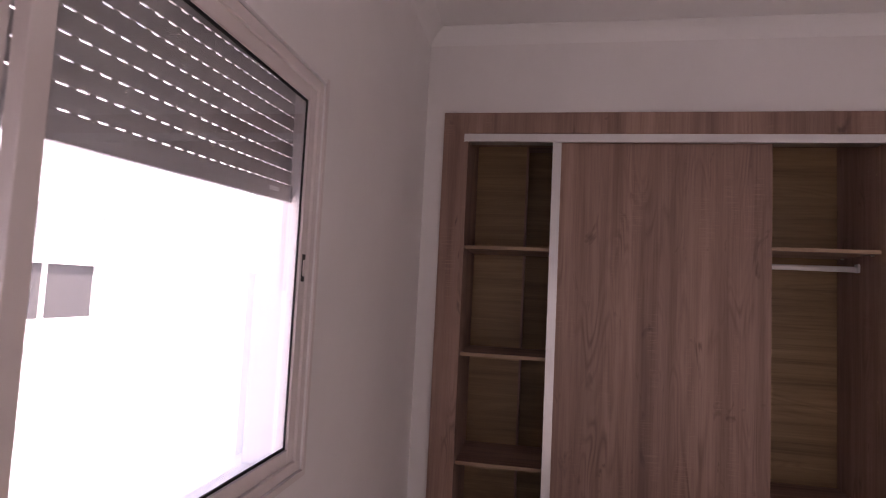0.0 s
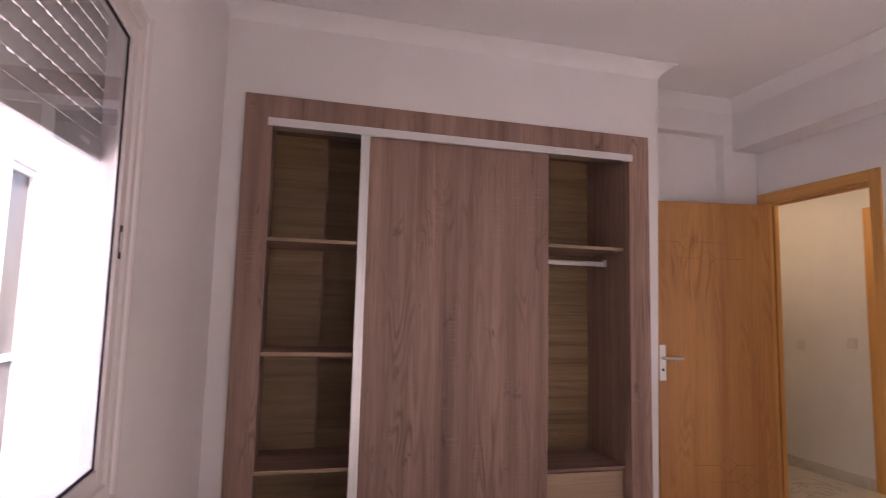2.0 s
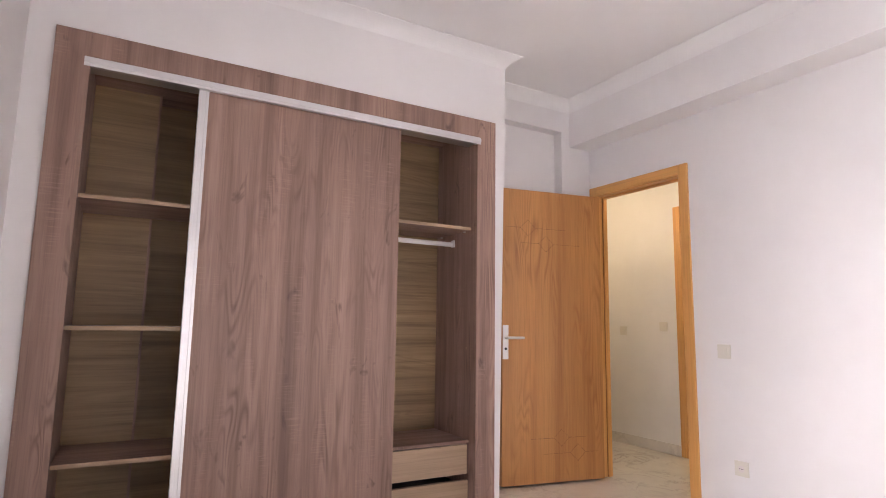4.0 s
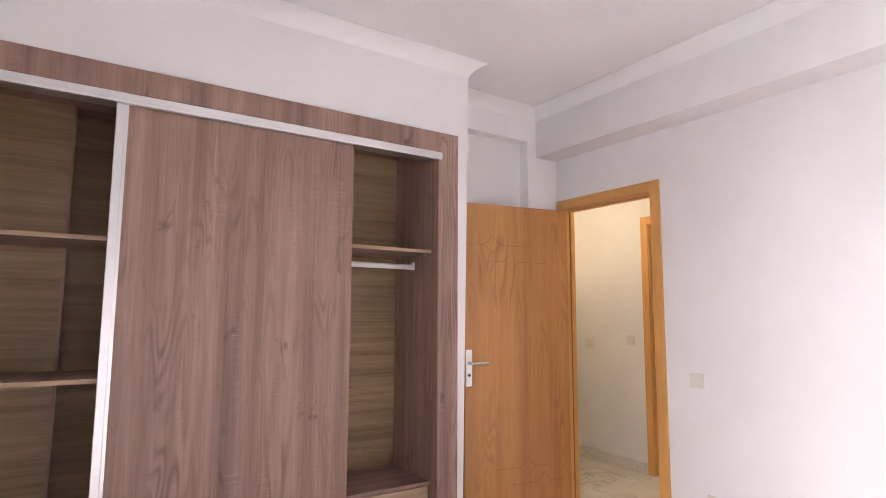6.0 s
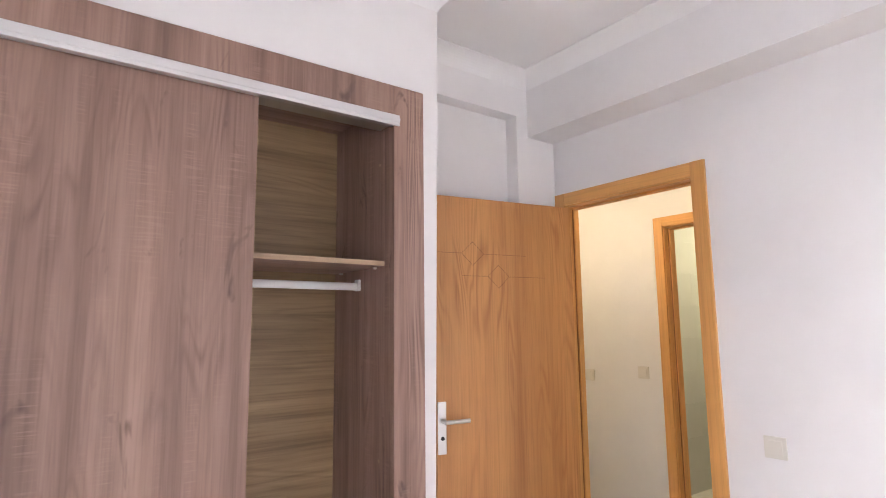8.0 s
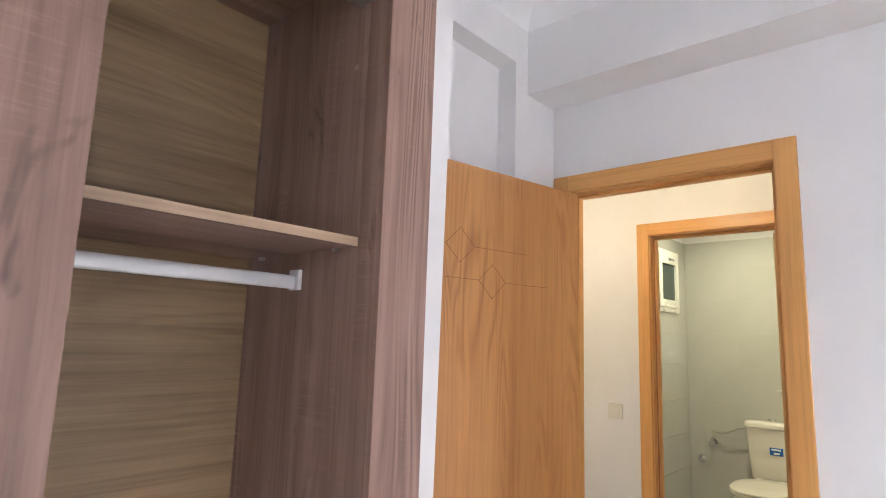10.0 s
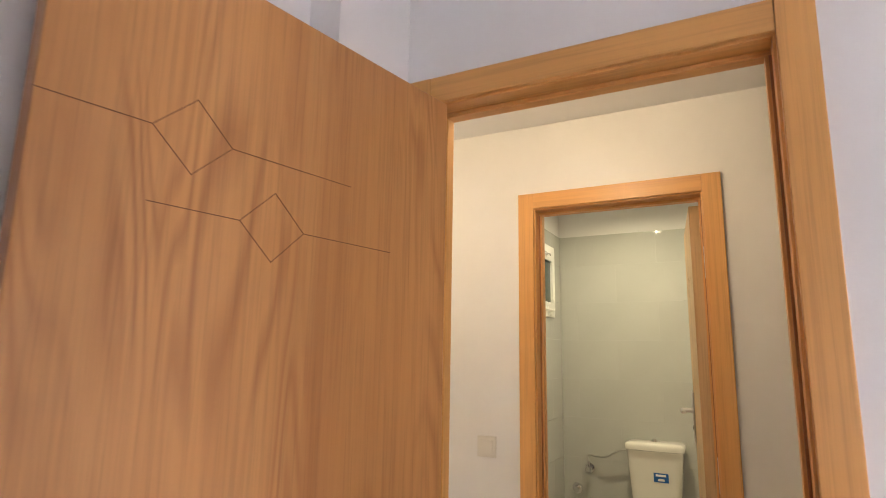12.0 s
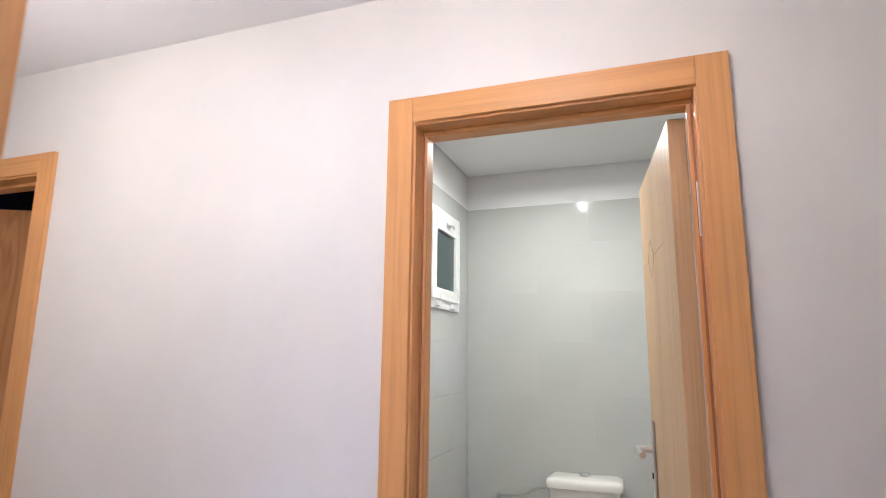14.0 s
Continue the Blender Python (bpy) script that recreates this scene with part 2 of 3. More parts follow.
def smooth_path(pts, n=8):
    pts = [Vector(p) for p in pts]
    out = []
    for i in range(len(pts) - 1):
        a, b, c, d = pts[max(i - 1, 0)], pts[i], pts[i + 1], pts[min(i + 2, len(pts) - 1)]
        for k in range(n):
            t = k / n
            out.append(0.5 * ((2 * b) + (c - a) * t + (2 * a - 5 * b + 4 * c - d) * t * t + (3 * b - a - 3 * c + d) * t ** 3))
    out.append(pts[-1])
    return out


def part(name, bm, material, parent=None, label="", soft_deg=0):
    me = bpy.data.meshes.new(name)
    bm.to_mesh(me)
    bm.free()
    if material:
        me.materials.append(material)
    if soft_deg:
        for f in me.polygons:
            f.use_smooth = True
        me.set_sharp_from_angle(angle=radians(soft_deg))
    ob = new(name, me)
    if parent:
        ob.parent = parent
    if label:
        tagged(ob, label)
    return ob


def thing(name, at, label, category, group="", kind=""):
    """An Empty at the thing's base, which its parts hang under."""
    ob = new(name)
    ob.empty_display_size = 0.1
    ob.matrix_world = at if isinstance(at, Matrix) else Matrix.Translation(at)
    return tagged(ob, label, category, group, kind)


def struct(name, bm, material, label, category):
    return tagged(part(name, bm, material), label, category, "", "structure")


# ---- plan, in metres ----
XW, XE = -1.585, 1.955         # bedroom's window wall and door wall
YN, YS = 1.683, -2.70          # wardrobe wall and back wall
XC = 0.884                    # free corner of the wardrobe wall
YP, YB = 2.050, 2.135         # pillar front and niche back
ZC = 2.775                    # bedroom ceiling
XH = 3.044                    # far wall of the hall
XB0, XB1 = 3.164, 4.79        # bathroom
YB1, YB0 = 2.474, 0.85
ZH, ZB = 2.430, 2.490
HY0, HY1 = -1.2, 4.6          # hall's ends

# floor and ceilings
struct("floor", box(B(), -1.85, 5.05, -2.9, 4.75, -0.15, 0.0), M_FLOOR, "pale veined marble floor tiles, glossy and clean", "floor")
struct("ceiling", box(B(), -1.85, XE, -2.9, 2.95, ZC, ZC + 0.15), M_CEIL, "matt white bedroom ceiling with a faint pink cast", "ceiling")
struct("ceiling_hall", box(B(), 2.048, XH, HY0, HY1, ZH, ZH + 0.15), M_CEIL, "low white hall ceiling", "ceiling")
struct("ceiling_bathroom", box(B(), XB0, XB1, YB0, YB1, ZB, ZB + 0.15), M_CEIL, "white painted bathroom ceiling", "ceiling")
struct("roof_slab", box(B(), -1.85, 5.05, -2.9, 4.75, 3.11, 3.25), M_FACADE, "pale flat roof slab over the flat", "roof")

struct("floor_bathroom", box(B(), XH + 0.06, XB1, YB0, YB1, 0.0, 0.10), M_FLOOR, "pale marble bathroom floor one low step up", "floor")

# window wall, with its opening
WY0, WY1, WZ0, WZ1 = -1.56, 0.254, 0.840, 1.948
bm = B()
box(bm, -1.77, XW, WY1, 2.95, 0, ZC)
box(bm, -1.77, XW, YS - 0.2, WY0, 0, ZC)
box(bm, -1.77, XW, WY0, WY1, 0, WZ0)
box(bm, -1.77, XW, WY0, WY1, WZ1 + 0.26, ZC)
struct("wall_west", bm, M_WALL, "smooth white plastered wall round the window", "wall")

# wardrobe wall, pier and niche
NX, NZ, YM = 1.672, 2.535, 2.050
bm = B()
box(bm, XW, -1.43, YN, 2.90, 0, ZC)
box(bm, -1.43, 0.745, YN, 2.90, 2.30, ZC)
box(bm, 0.745, XC, YN, 2.90, 0, ZC)
box(bm, -1.43, 0.745, 2.513, 2.90, 0, 2.30)
box(bm, XC, XE, YB, 2.90, 0, ZC)
box(bm, NX, XE, YP, YB, 0, ZC)
box(bm, XC, NX, YM, YB + 0.001, NZ, ZC)
# the free corner leans: narrower at the foot
for v in bm.verts:
    if abs(v.co.x - XC) < 1e-4 and v.co.z < 0.01 and v.co.y < YB - 0.01:
        v.co.x -= 0.042
struct("wall_north", bm, M_WALL, "white plastered wall with a shallow niche and a corner pillar", "wall")

# door wall
DY0, DY1, DZ = 1.228, 1.985, 2.062
bm = B()
box(bm, XE, 2.048, DY1, HY1, 0, 3.10)
box(bm, XE, 2.048, YS - 0.2, DY0, 0, 3.10)
box(bm, XE, 2.048, DY0, DY1, DZ, 3.10)
struct("wall_east", bm, M_WALL, "white plastered wall with the bedroom doorway", "wall")
struct("beam_east", box(B(), 1.752, XE, YS, YP, 2.428, ZC), M_WALL, "white plastered beam along the top of the wall", "beam")
struct("wall_south", box(B(), XW, XE, YS - 0.2, YS, 0, ZC), M_WALL, "plain white plastered wall", "wall")

# hall and bathroom walls
BY0, BY1 = 1.420, 2.090
F0, F1 = 3.395, 4.14
bm = B()
box(bm, XH, XB0, HY0, BY0, 0, 3.10)
box(bm, XH, XB0, BY1, F0, 0, 3.10)
box(bm, XH, XB0, F1, HY1, 0, 3.10)
box(bm, XH, XB0, BY0, BY1, DZ, 3.10)
box(bm, XH, XB0, F0, F1, DZ, 3.10)
struct("wall_hall", bm, M_HALL, "cream satin stucco hall wall with two doorways", "wall")
bm = B()
box(bm, 2.048, XH, HY1, HY1 + 0.12, 0, 3.10)
box(bm, 2.048, XH, HY0 - 0.12, HY0, 0, 3.10)
struct("wall_hall_ends", bm, M_HALL, "cream stucco walls closing the hall", "wall")
BWX0, BWX1, BWZ0, BWZ1 = 4.130, 4.600, 1.700, 2.182
bm = B()
box(bm, XB0, BWX0, YB1 + 0.012, YB1 + 0.15, 0, 3.10)
box(bm, BWX1, XB1 + 0.012, YB1 + 0.012, YB1 + 0.15, 0, 3.10)
box(bm, BWX0, BWX1, YB1 + 0.012, YB1 + 0.15, 0, BWZ0)
box(bm, BWX0, BWX1, YB1 + 0.012, YB1 + 0.15, BWZ1, 3.10)
box(bm, XB1 + 0.012, XB1 + 0.15, YB0 - 0.15, YB1 + 0.15, 0, 3.10)
box(bm, XB0, XB1 + 0.012, YB0 - 0.15, YB0, 0, 3.10)
struct("wall_bathroom", bm, M_CEIL, "white bathroom walls above grey tiling", "wall")


# crown moulding: a coved profile swept round the room with mitred corners
def moulding(path, prof, closed=True):
    bm = B()
    n = len(path)
    rows = []
    for i in range(n):
        p = Vector(path[i])
        a = (p - Vector(path[i - 1])).normalized()
        b = (Vector(path[(i + 1) % n]) - p).normalized()
        na, nb = Vector((-a.y, a.x)), Vector((-b.y, b.x))
        mit = (na + nb) / (1 + na.dot(nb))
        rows.append([bm.verts.new((p.x + mit.x * d, p.y + mit.y * d, z)) for d, z in prof])
    for i in range(n):
        r, s = rows[i], rows[(i + 1) % n]
        for k in range(len(prof) - 1):
            bm.faces.new((r[k], s[k], s[k + 1], r[k + 1]))
    bmesh.ops.recalc_face_normals(bm, faces=bm.faces[:])
    return bm


PROF = [(0.0, 2.696), (0.004, 2.705), (0.010, 2.716), (0.018, 2.727), (0.028, 2.738), (0.040, 2.748), (0.054, 2.757), (0.068, 2.764),
        (0.080, 2.769), (0.081, 2.774)]
ROOM = [(XW, YS), (1.752, YS), (1.752, YP), (XC, YP), (XC, YN), (XW, YN)]
mo = struct("trim", moulding(ROOM, PROF), M_CEIL, "white coved plaster cornice round the ceiling", "cornice")

# hall skirting
for i, (a, b) in enumerate(((2.152, 3.325), (HY0, 1.36))):
    struct("baseboard", box(B(), XH - 0.012, XH, a, b, 0.0, 0.085, 0.003), M_FLOOR, "low veined marble skirting in the hall", "skirting")


# ---- doors ----
def strip(bm, pts, y, w):
    """A thin line of width w through points (x, z) on the face y."""
    for (x0, z0), (x1, z1) in zip(pts, pts[1:]):
        d = Vector((x1 - x0, z1 - z0)).normalized() * (w / 2)
        n = Vector((-d.y, d.x))
        q = [(x0 + n.x - d.x, z0 + n.y - d.y), (x0 - n.x - d.x, z0 - n.y - d.y), (x1 - n.x + d.x, z1 - n.y + d.y), (x1 + n.x + d.x, z1 + n.y + d.y)]
        lo = [bm.verts.new((x, y, z)) for x, z in q]
        hi = [bm.verts.new((x, y - 0.0006, z)) for x, z in q]
        bm.faces.new(hi)
        for i in range(4):
            bm.faces.new((lo[i], lo[(i + 1) % 4], hi[(i + 1) % 4], hi[i]))
    bmesh.ops.recalc_face_normals(bm, faces=bm.faces[:])


def lever_handle(parent, x, y, z, way, side):
    """Long plate with a lever: way is the lever's direction along x, side the outward direction along y."""
    ya, yb = sorted((y, y + side * 0.008))
    plate = part("handle_plate", box(B(), x - 0.021, x + 0.021, ya, yb, z - 0.145, z + 0.085, 0.003), M_STEEL, parent, "satin nickel back plate")
    yc = y + side * 0.05
    bm = B()
    cyl(bm, (x, y + side * 0.006, z), (x, yc, z), 0.010)
    tube(bm, [(x - way * 0.008, yc, z), (x + way * 0.03, yc, z), (x + way * 0.075, yc + side * 0.003, z), (x + way * 0.118, yc - side * 0.002, z)], 0.0095)
    part("lever", bm, M_STEEL, plate, "satin nickel lever", 40)
    bm = B()
    cyl(bm, (x, y + side * 0.006, z - 0.075), (x, y + side * 0.011, z - 0.075), 0.009)
    part("keyhole_cover", bm, M_GASKET, plate, "dark keyhole", 40)


def engraved(leaf, x_of, y, rows):
    for pts in rows:
        bm = B()
        strip(bm, [(x_of(u), z) for u, z in pts], y, 0.0015)
        part("engraved_line", bm, M_GROOVE, leaf, "thin brown strip coloured for groove shade")


def motif(u, z, lu, ru, hu=0.061, hz=0.057):
    """A diamond with a line running out on both sides: three strokes."""
    return [[(u + hu, z), (u, z + hz), (u - hu, z), (u, z - hz), (u + hu, z)], [(lu, z), (u + hu, z)], [(u - hu, z), (ru, z)]]


def casing(parent, face, way, y0, y1, zt, w, depth_to, hinge_side):
    """Boards round a doorway: face is the wall face, way the direction out of it along x; depth_to is the lining's far edge."""
    f0, f1 = sorted((face, face + way * 0.016))
    g0, g1 = sorted((face + way * 0.016, face + way * 0.022))
    i0, i1 = y0 + w, y1 - w
    for nm, a, b in (("casing_upright", y0, i0), ("casing_upright", i1, y1)):
        c = part(nm, box(B(), f0, f1, a, b, 0.0, zt, 0.0025), M_CASE_Z, parent)
    part("casing_head", box(B(), f0 + 0.001, f1 - 0.001, i0, i1, zt - w, zt, 0.0025), M_CASE_Y, parent)
    l0, l1 = sorted((face + way * 0.004, depth_to))
    t = 0.022
    part("jamb", box(B(), l0, l1, i0 - t + 0.006, i0 + 0.006, 0.0, zt - w + 0.012, 0.002), M_CASE_Z, parent)
    part("jamb", box(B(), l0, l1, i1 - 0.006, i1 + t - 0.006, 0.0, zt - w + 0.012, 0.002), M_CASE_Z, parent)
    part("jamb_head", box(B(), l0, l1, i0 + 0.006, i1 - 0.006, zt - w - 0.006, zt - w + 0.014, 0.002), M_CASE_Y, parent)
    # stop strips with a dark seal
    s0, s1 = sorted((face - way * 0.045, face - way * 0.080))
    for a, b in ((i0 + 0.006, i0 + 0.018), (i1 - 0.018, i1 - 0.006)):
        part("door_stop", box(B(), s0, s1, a, b, 0.0, zt - w - 0.018, 0.002), M_CASE_Z, parent)
    part("door_stop_head", box(B(), s0, s1, i0 + 0.006, i1 - 0.006, zt - w - 0.018, zt - w - 0.006, 0.002), M_CASE_Y, parent)
    e0, e1 = sorted((face - way * 0.041, face - way * 0.045))
    part("seal", box(B(), e0, e1, i0 + 0.006, i0 + 0.011, 0.0, zt - w - 0.02), M_SEAL, parent, "brown rubber seal")
    part("seal", box(B(), e0, e1, i1 - 0.011, i1 - 0.006, 0.0, zt - w - 0.02), M_SEAL, parent, "brown rubber seal")


# bedroom door, standing open against the niche
door_1 = thing("door_1", (XE, 1.59, 0), "orange oak-veneered door standing wide open in a beech casing", "door", "", "structure")
door_1.matrix_world = Matrix()
casing(door_1, XE, -1, 1.172, 2.040, 2.123, 0.066, 2.048, 1)
LW = 0.800
bm = box(B(), -LW, 0.0, 0.0, 0.04, 0.012, 2.030, 0.003)
leaf = part("leaf", bm, M_DOOR, door_1, "oak-veneered leaf with engraved diamonds")
leaf.matrix_world = pose(1.912, 1.912, 0, 0, 0, -10.0)
engraved(leaf, lambda u: -u, 0.0, motif(0.600, 1.756, LW, 0.293) + motif(0.456, 1.648, 0.657, 0.18)
         + motif(0.345, 0.305, 0.583, 0.150) + motif(0.217, 0.202, 0.485, 0.055))
lever_handle(leaf, -LW + 0.024, 0.0, 0.985, 1, -1)
lever_handle(leaf, -LW + 0.024, 0.04, 0.985, 1, 1)

# bathroom door, open inwards
door_2 = thing("door_2", (XH, 1.72, 0), "orange beech casing with an oak door opened into the bathroom", "door", "", "structure")
door_2.matrix_world = Matrix()
casing(door_2, XH, -1, 1.365, 2.147, 2.124, 0.066, XB0, -1)
LB = 0.60
leaf_b = part("leaf", box(B(), 0.0, LB, -0.04, 0.0, 0.012, 2.032, 0.003), M_LEAF, door_2, "pale oak leaf with a faint engraved diamond")
leaf_b.matrix_world = pose(3.142, 1.488, 0, 0, 0, 6.5)
for pts in motif(LB - 0.20, 1.770, LB, LB - 0.45):
    bm = B()
    strip(bm, pts, 0.0006, 0.0014)
    part("engraved_line", bm, M_GROOVE_PALE, leaf_b, "thin brown strip coloured for groove shade")
lever_handle(leaf_b, LB - 0.05, 0.0, 1.215, -1, 1)
for z in (0.25, 1.05, 1.80):
    part("hinge", box(B(), 3.084, 3.140, 1.437, 1.4405, z - 0.06, z + 0.06, 0.001), M_STEEL, door_2, "dull steel hinge plate")

# another room's door off the hall
door_3 = thing("door_3", (XH, 3.8, 0), "oak door left ajar in a beech casing", "door", "", "structure")
door_3.matrix_world = Matrix()
casing(door_3, XH, -1, 3.338, 4.195, 2.125, 0.066, XB0, -1)
leaf_c = part("leaf", box(B(), 0.0, 0.70, 0.0, 0.04, 0.012, 2.032, 0.003), M_DOOR, door_3)
leaf_c.matrix_world = pose(3.16, 4.11, 0, 0, 0, -62.0)
# shade is put into the colour of these surfaces beyond the ajar door
struct("wall_side_room", box(box(B(), XB0 + 0.001, 4.4, 4.75, 4.87, 0, 2.5), 4.4, 4.5, 2.60, 4.87, 0, 2.5), M_SHADE, "side-room wall coloured near-black for shade", "wall")
struct("ceiling_side_room", box(B(), XB0, 4.5, 2.60, 4.87, 2.5, 2.6), M_SHADE, "side-room ceiling coloured near-black for shade", "ceiling")


# ---- wardrobe ----
wd = thing("wardrobe", (0, YN, 0), "built-in brown oak-laminate wardrobe with one sliding door and empty shelves", "wardrobe")
wd.matrix_world = Matrix.Translation((0, -0.317, 0))
YN += 0.317
CX0, CX1, CZ, IX0, IX1, IZ = -1.484, 0.797, 2.317, -1.371, 0.687, 2.204
YF = YN - 0.018
part("casing_upright", box(B(), CX0, IX0 + 0.0225, YF, YN - 0.001, 0, CZ, 0.002), M_WARD, wd)
part("casing_upright", box(B(), IX1 - 0.0225, CX1, YF, YN - 0.001, 0, CZ, 0.002), M_WARD, wd)
part("casing_head", box(B(), IX0 + 0.0225, IX1 - 0.0225, YF, YN - 0.001, IZ, CZ, 0.002), M_WARD, wd)
# linings that return into the opening
part("lining", box(B(), IX0 + 0.001, IX0 + 0.0222, YN - 0.0005, 2.0522, 0, 2.280, 0.001), M_WARD, wd)
part("lining", box(B(), IX1 - 0.0222, IX1 - 0.001, YN - 0.0005, 2.0522, 0, 2.280, 0.001), M_WARD, wd)
part("lining_head", box(B(), IX0 + 0.0225, IX1 - 0.0225, YN - 0.001, 2.09, IZ + 0.002, IZ + 0.02, 0.001), M_WARD_X, wd)
# carcass
part("side_panel", box(B(), IX0 + 0.001, IX0 + 0.022, 2.0525, 2.82, 0.0, 2.280), M_WARD, wd)
part("side_panel", box(B(), IX1 - 0.022, IX1 - 0.001, 2.0525, 2.82, 0.0, 2.280), M_WARD, wd)
part("top_panel", box(B(), IX0 + 0.022, IX1 - 0.022, 2.091, 2.82, 2.262, 2.280), M_WARD_X, wd)
part("plinth", box(B(), IX0 + 0.022, IX1 - 0.022, 2.11, 2.82, 0.0, 0.05), M_WARD_X, wd)
part("divider", box(B(), -0.53, -0.512, 2.056, 2.60, 0.05, 2.262), M_WARD, wd)
part("divider", box(B(), -0.12, -0.102, 2.056, 2.60, 0.05, 2.262), M_WARD, wd)
BX = -1.052
part("back_panel", box(B(), IX0 + 0.022, BX, 2.480, 2.488, 0.05, 2.262), M_BACK, wd, "pale olive oak-print backing")
part("boxing_side", box(B(), BX, BX + 0.012, 2.478, 2.626, 0.05, 2.262), M_WARD, wd)
part("back_panel", box(B(), BX + 0.012, -0.53, 2.626, 2.634, 0.05, 2.262), M_BACK, wd, "pale olive oak-print backing")
part("back_panel", box(B(), -0.512, -0.12, 2.60, 2.608, 0.05, 2.262), M_BACK, wd, "pale olive oak-print backing")
part("back_panel", box(B(), -0.102, IX1 - 0.022, 2.468, 2.476, 0.05, 2.262), M_BACK, wd, "pale olive oak-print backing")


def shelf(x0, x1, z, yb):
    part("shelf", box(B(), x0, x1, 2.054, yb, z - 0.009, z + 0.009, 0.001), M_WARD_X, wd)
    part("shelf_edging", box(B(), x0, x1, 2.0525, 2.0538, z - 0.0092, z + 0.0092), M_DRAWER, wd, "paler edging strip")


for z in (1.600, 1.028, 0.462):
    shelf(IX0 + 0.022, -0.531, z, 2.478)
shelf(-0.101, IX1 - 0.022, 1.645, 2.466)
for y in (2.115, 2.40):
    part("shelf_pin", cyl(B(), (IX1 - 0.018, y, 1.634), (IX1 - 0.034, y, 1.634), 0.006, 12), M_STEEL, wd, "clear shelf pin", 40)
for z in (2.03, 0.93):
    part("screw_cap", cyl(B(), (IX1 - 0.020, 2.088, z), (IX1 - 0.0235, 2.088, z), 0.006, 12), M_DRAWER, wd, "pale screw cap", 40)
bm = B()
loft(bm, [[(x, 2.255 + b, 1.570 + c) for b, c, _ in oval(0, 0, 0, 0.0075, 0.015, 20, 2.6)] for x in (-0.10, IX1 - 0.028)])
rod = part("hanging_rail", bm, M_RAIL, wd, "pale matt aluminium clothes rail", 40)
part("rail_socket", box(B(), IX1 - 0.032, IX1 - 0.021, 2.237, 2.273, 1.553, 1.598, 0.003), M_RAIL, rod)
# drawers under the hanging space
part("drawer_top", box(B(), -0.101, IX1 - 0.022, 2.054, 2.466, 0.388, 0.406, 0.001), M_WARD_X, wd)
for i, (a, b) in enumerate(((0.218, 0.380), (0.0, 0.186))):
    d = part("drawer", box(B(), -0.095, IX1 - 0.028, 2.062 - 0.012 * i, 2.08, max(a, 0.055), b, 0.0015), M_DRAWER, wd, "pale oak drawer front")
    # boxes behind the fronts take the near-black shade colour too
    part("drawer_box", box(B(), -0.08, IX1 - 0.05, 2.081, 2.44, max(a, 0.055) + 0.005, b - 0.03), M_SHADE, d)
# top track and floor track
part("top_track", box(B(), IX0, IX1, YF - 0.004, YN + 0.004, 2.160, 2.202, 0.0015), M_ALU, wd, "brushed aluminium fascia track")
part("top_track_lip", box(B(), IX0, IX1, YF - 0.007, YF - 0.004, 2.173, 2.190), M_ALU, wd)
part("track_channel", box(B(), IX0 + 0.0225, IX1 - 0.0225, YN + 0.005, 2.088, 2.168, 2.201), M_STEEL, wd, "grey twin channel")
part("floor_track", box(B(), IX0 + 0.0225, IX1 - 0.0225, YN, 2.088, 0.0, 0.008), M_ALU, wd)
sd = part("sliding_door", box(B(), -0.858, 0.165, 2.012, 2.030, 0.012, 2.168, 0.001), M_WARD, wd, "brown oak-laminate sliding door")
bm = B()
for a, b, y in ((-0.903, -0.890, 2.004), (-0.890, -0.872, 2.009), (-0.872, -0.858, 2.004)):
    box(bm, a, b, y, 2.034, 0.012, 2.168, 0.001)
part("edge_profile", bm, M_ALU, sd, "ribbed aluminium grip profile")
part("sliding_door", box(B(), -0.78, 0.14, 2.036, 2.052, 0.012, 2.168, 0.001), M_WARD, wd)


YN -= 0.317


# ---- bedroom window ----
win = thing("window_1", (XW, (WY0 + WY1) / 2, WZ0), "white lacquered aluminium sliding window with a half-lowered shutter", "window", "", "structure")
win.matrix_world = Matrix()
FX0, FX1 = -1.656, -1.590
fw = 0.031
part("frame_side", box(B(), FX0, FX1, WY1 - fw, WY1, WZ0, WZ1, 0.003), M_LACQ, win)
part("frame_side", box(B(), FX0, FX1, WY0, WY0 + fw, WZ0, WZ1, 0.003), M_LACQ, win)
part("frame_head", box(B(), FX0, FX1, WY0 + fw, WY1 - fw, WZ1 - fw, WZ1, 0.003), M_LACQ, win)
part("frame_sill", box(B(), FX0, FX1, WY0 + fw, WY1 - fw, WZ0, WZ0 + fw, 0.003), M_LACQ, win)
# flat trim bead round the frame
tb = 0.018
part("bead", box(B(), XW, XW + 0.005, WY1, WY1 + tb, WZ0 - tb, WZ1 + tb, 0.001), M_LACQ, win)
part("bead", box(B(), XW, XW + 0.005, WY0 - tb, WY0, WZ0 - tb, WZ1 + tb, 0.001), M_LACQ, win)
part("bead_sill", box(B(), XW, XW + 0.005, WY0, WY1, WZ0 - tb, WZ0, 0.001), M_LACQ, win)


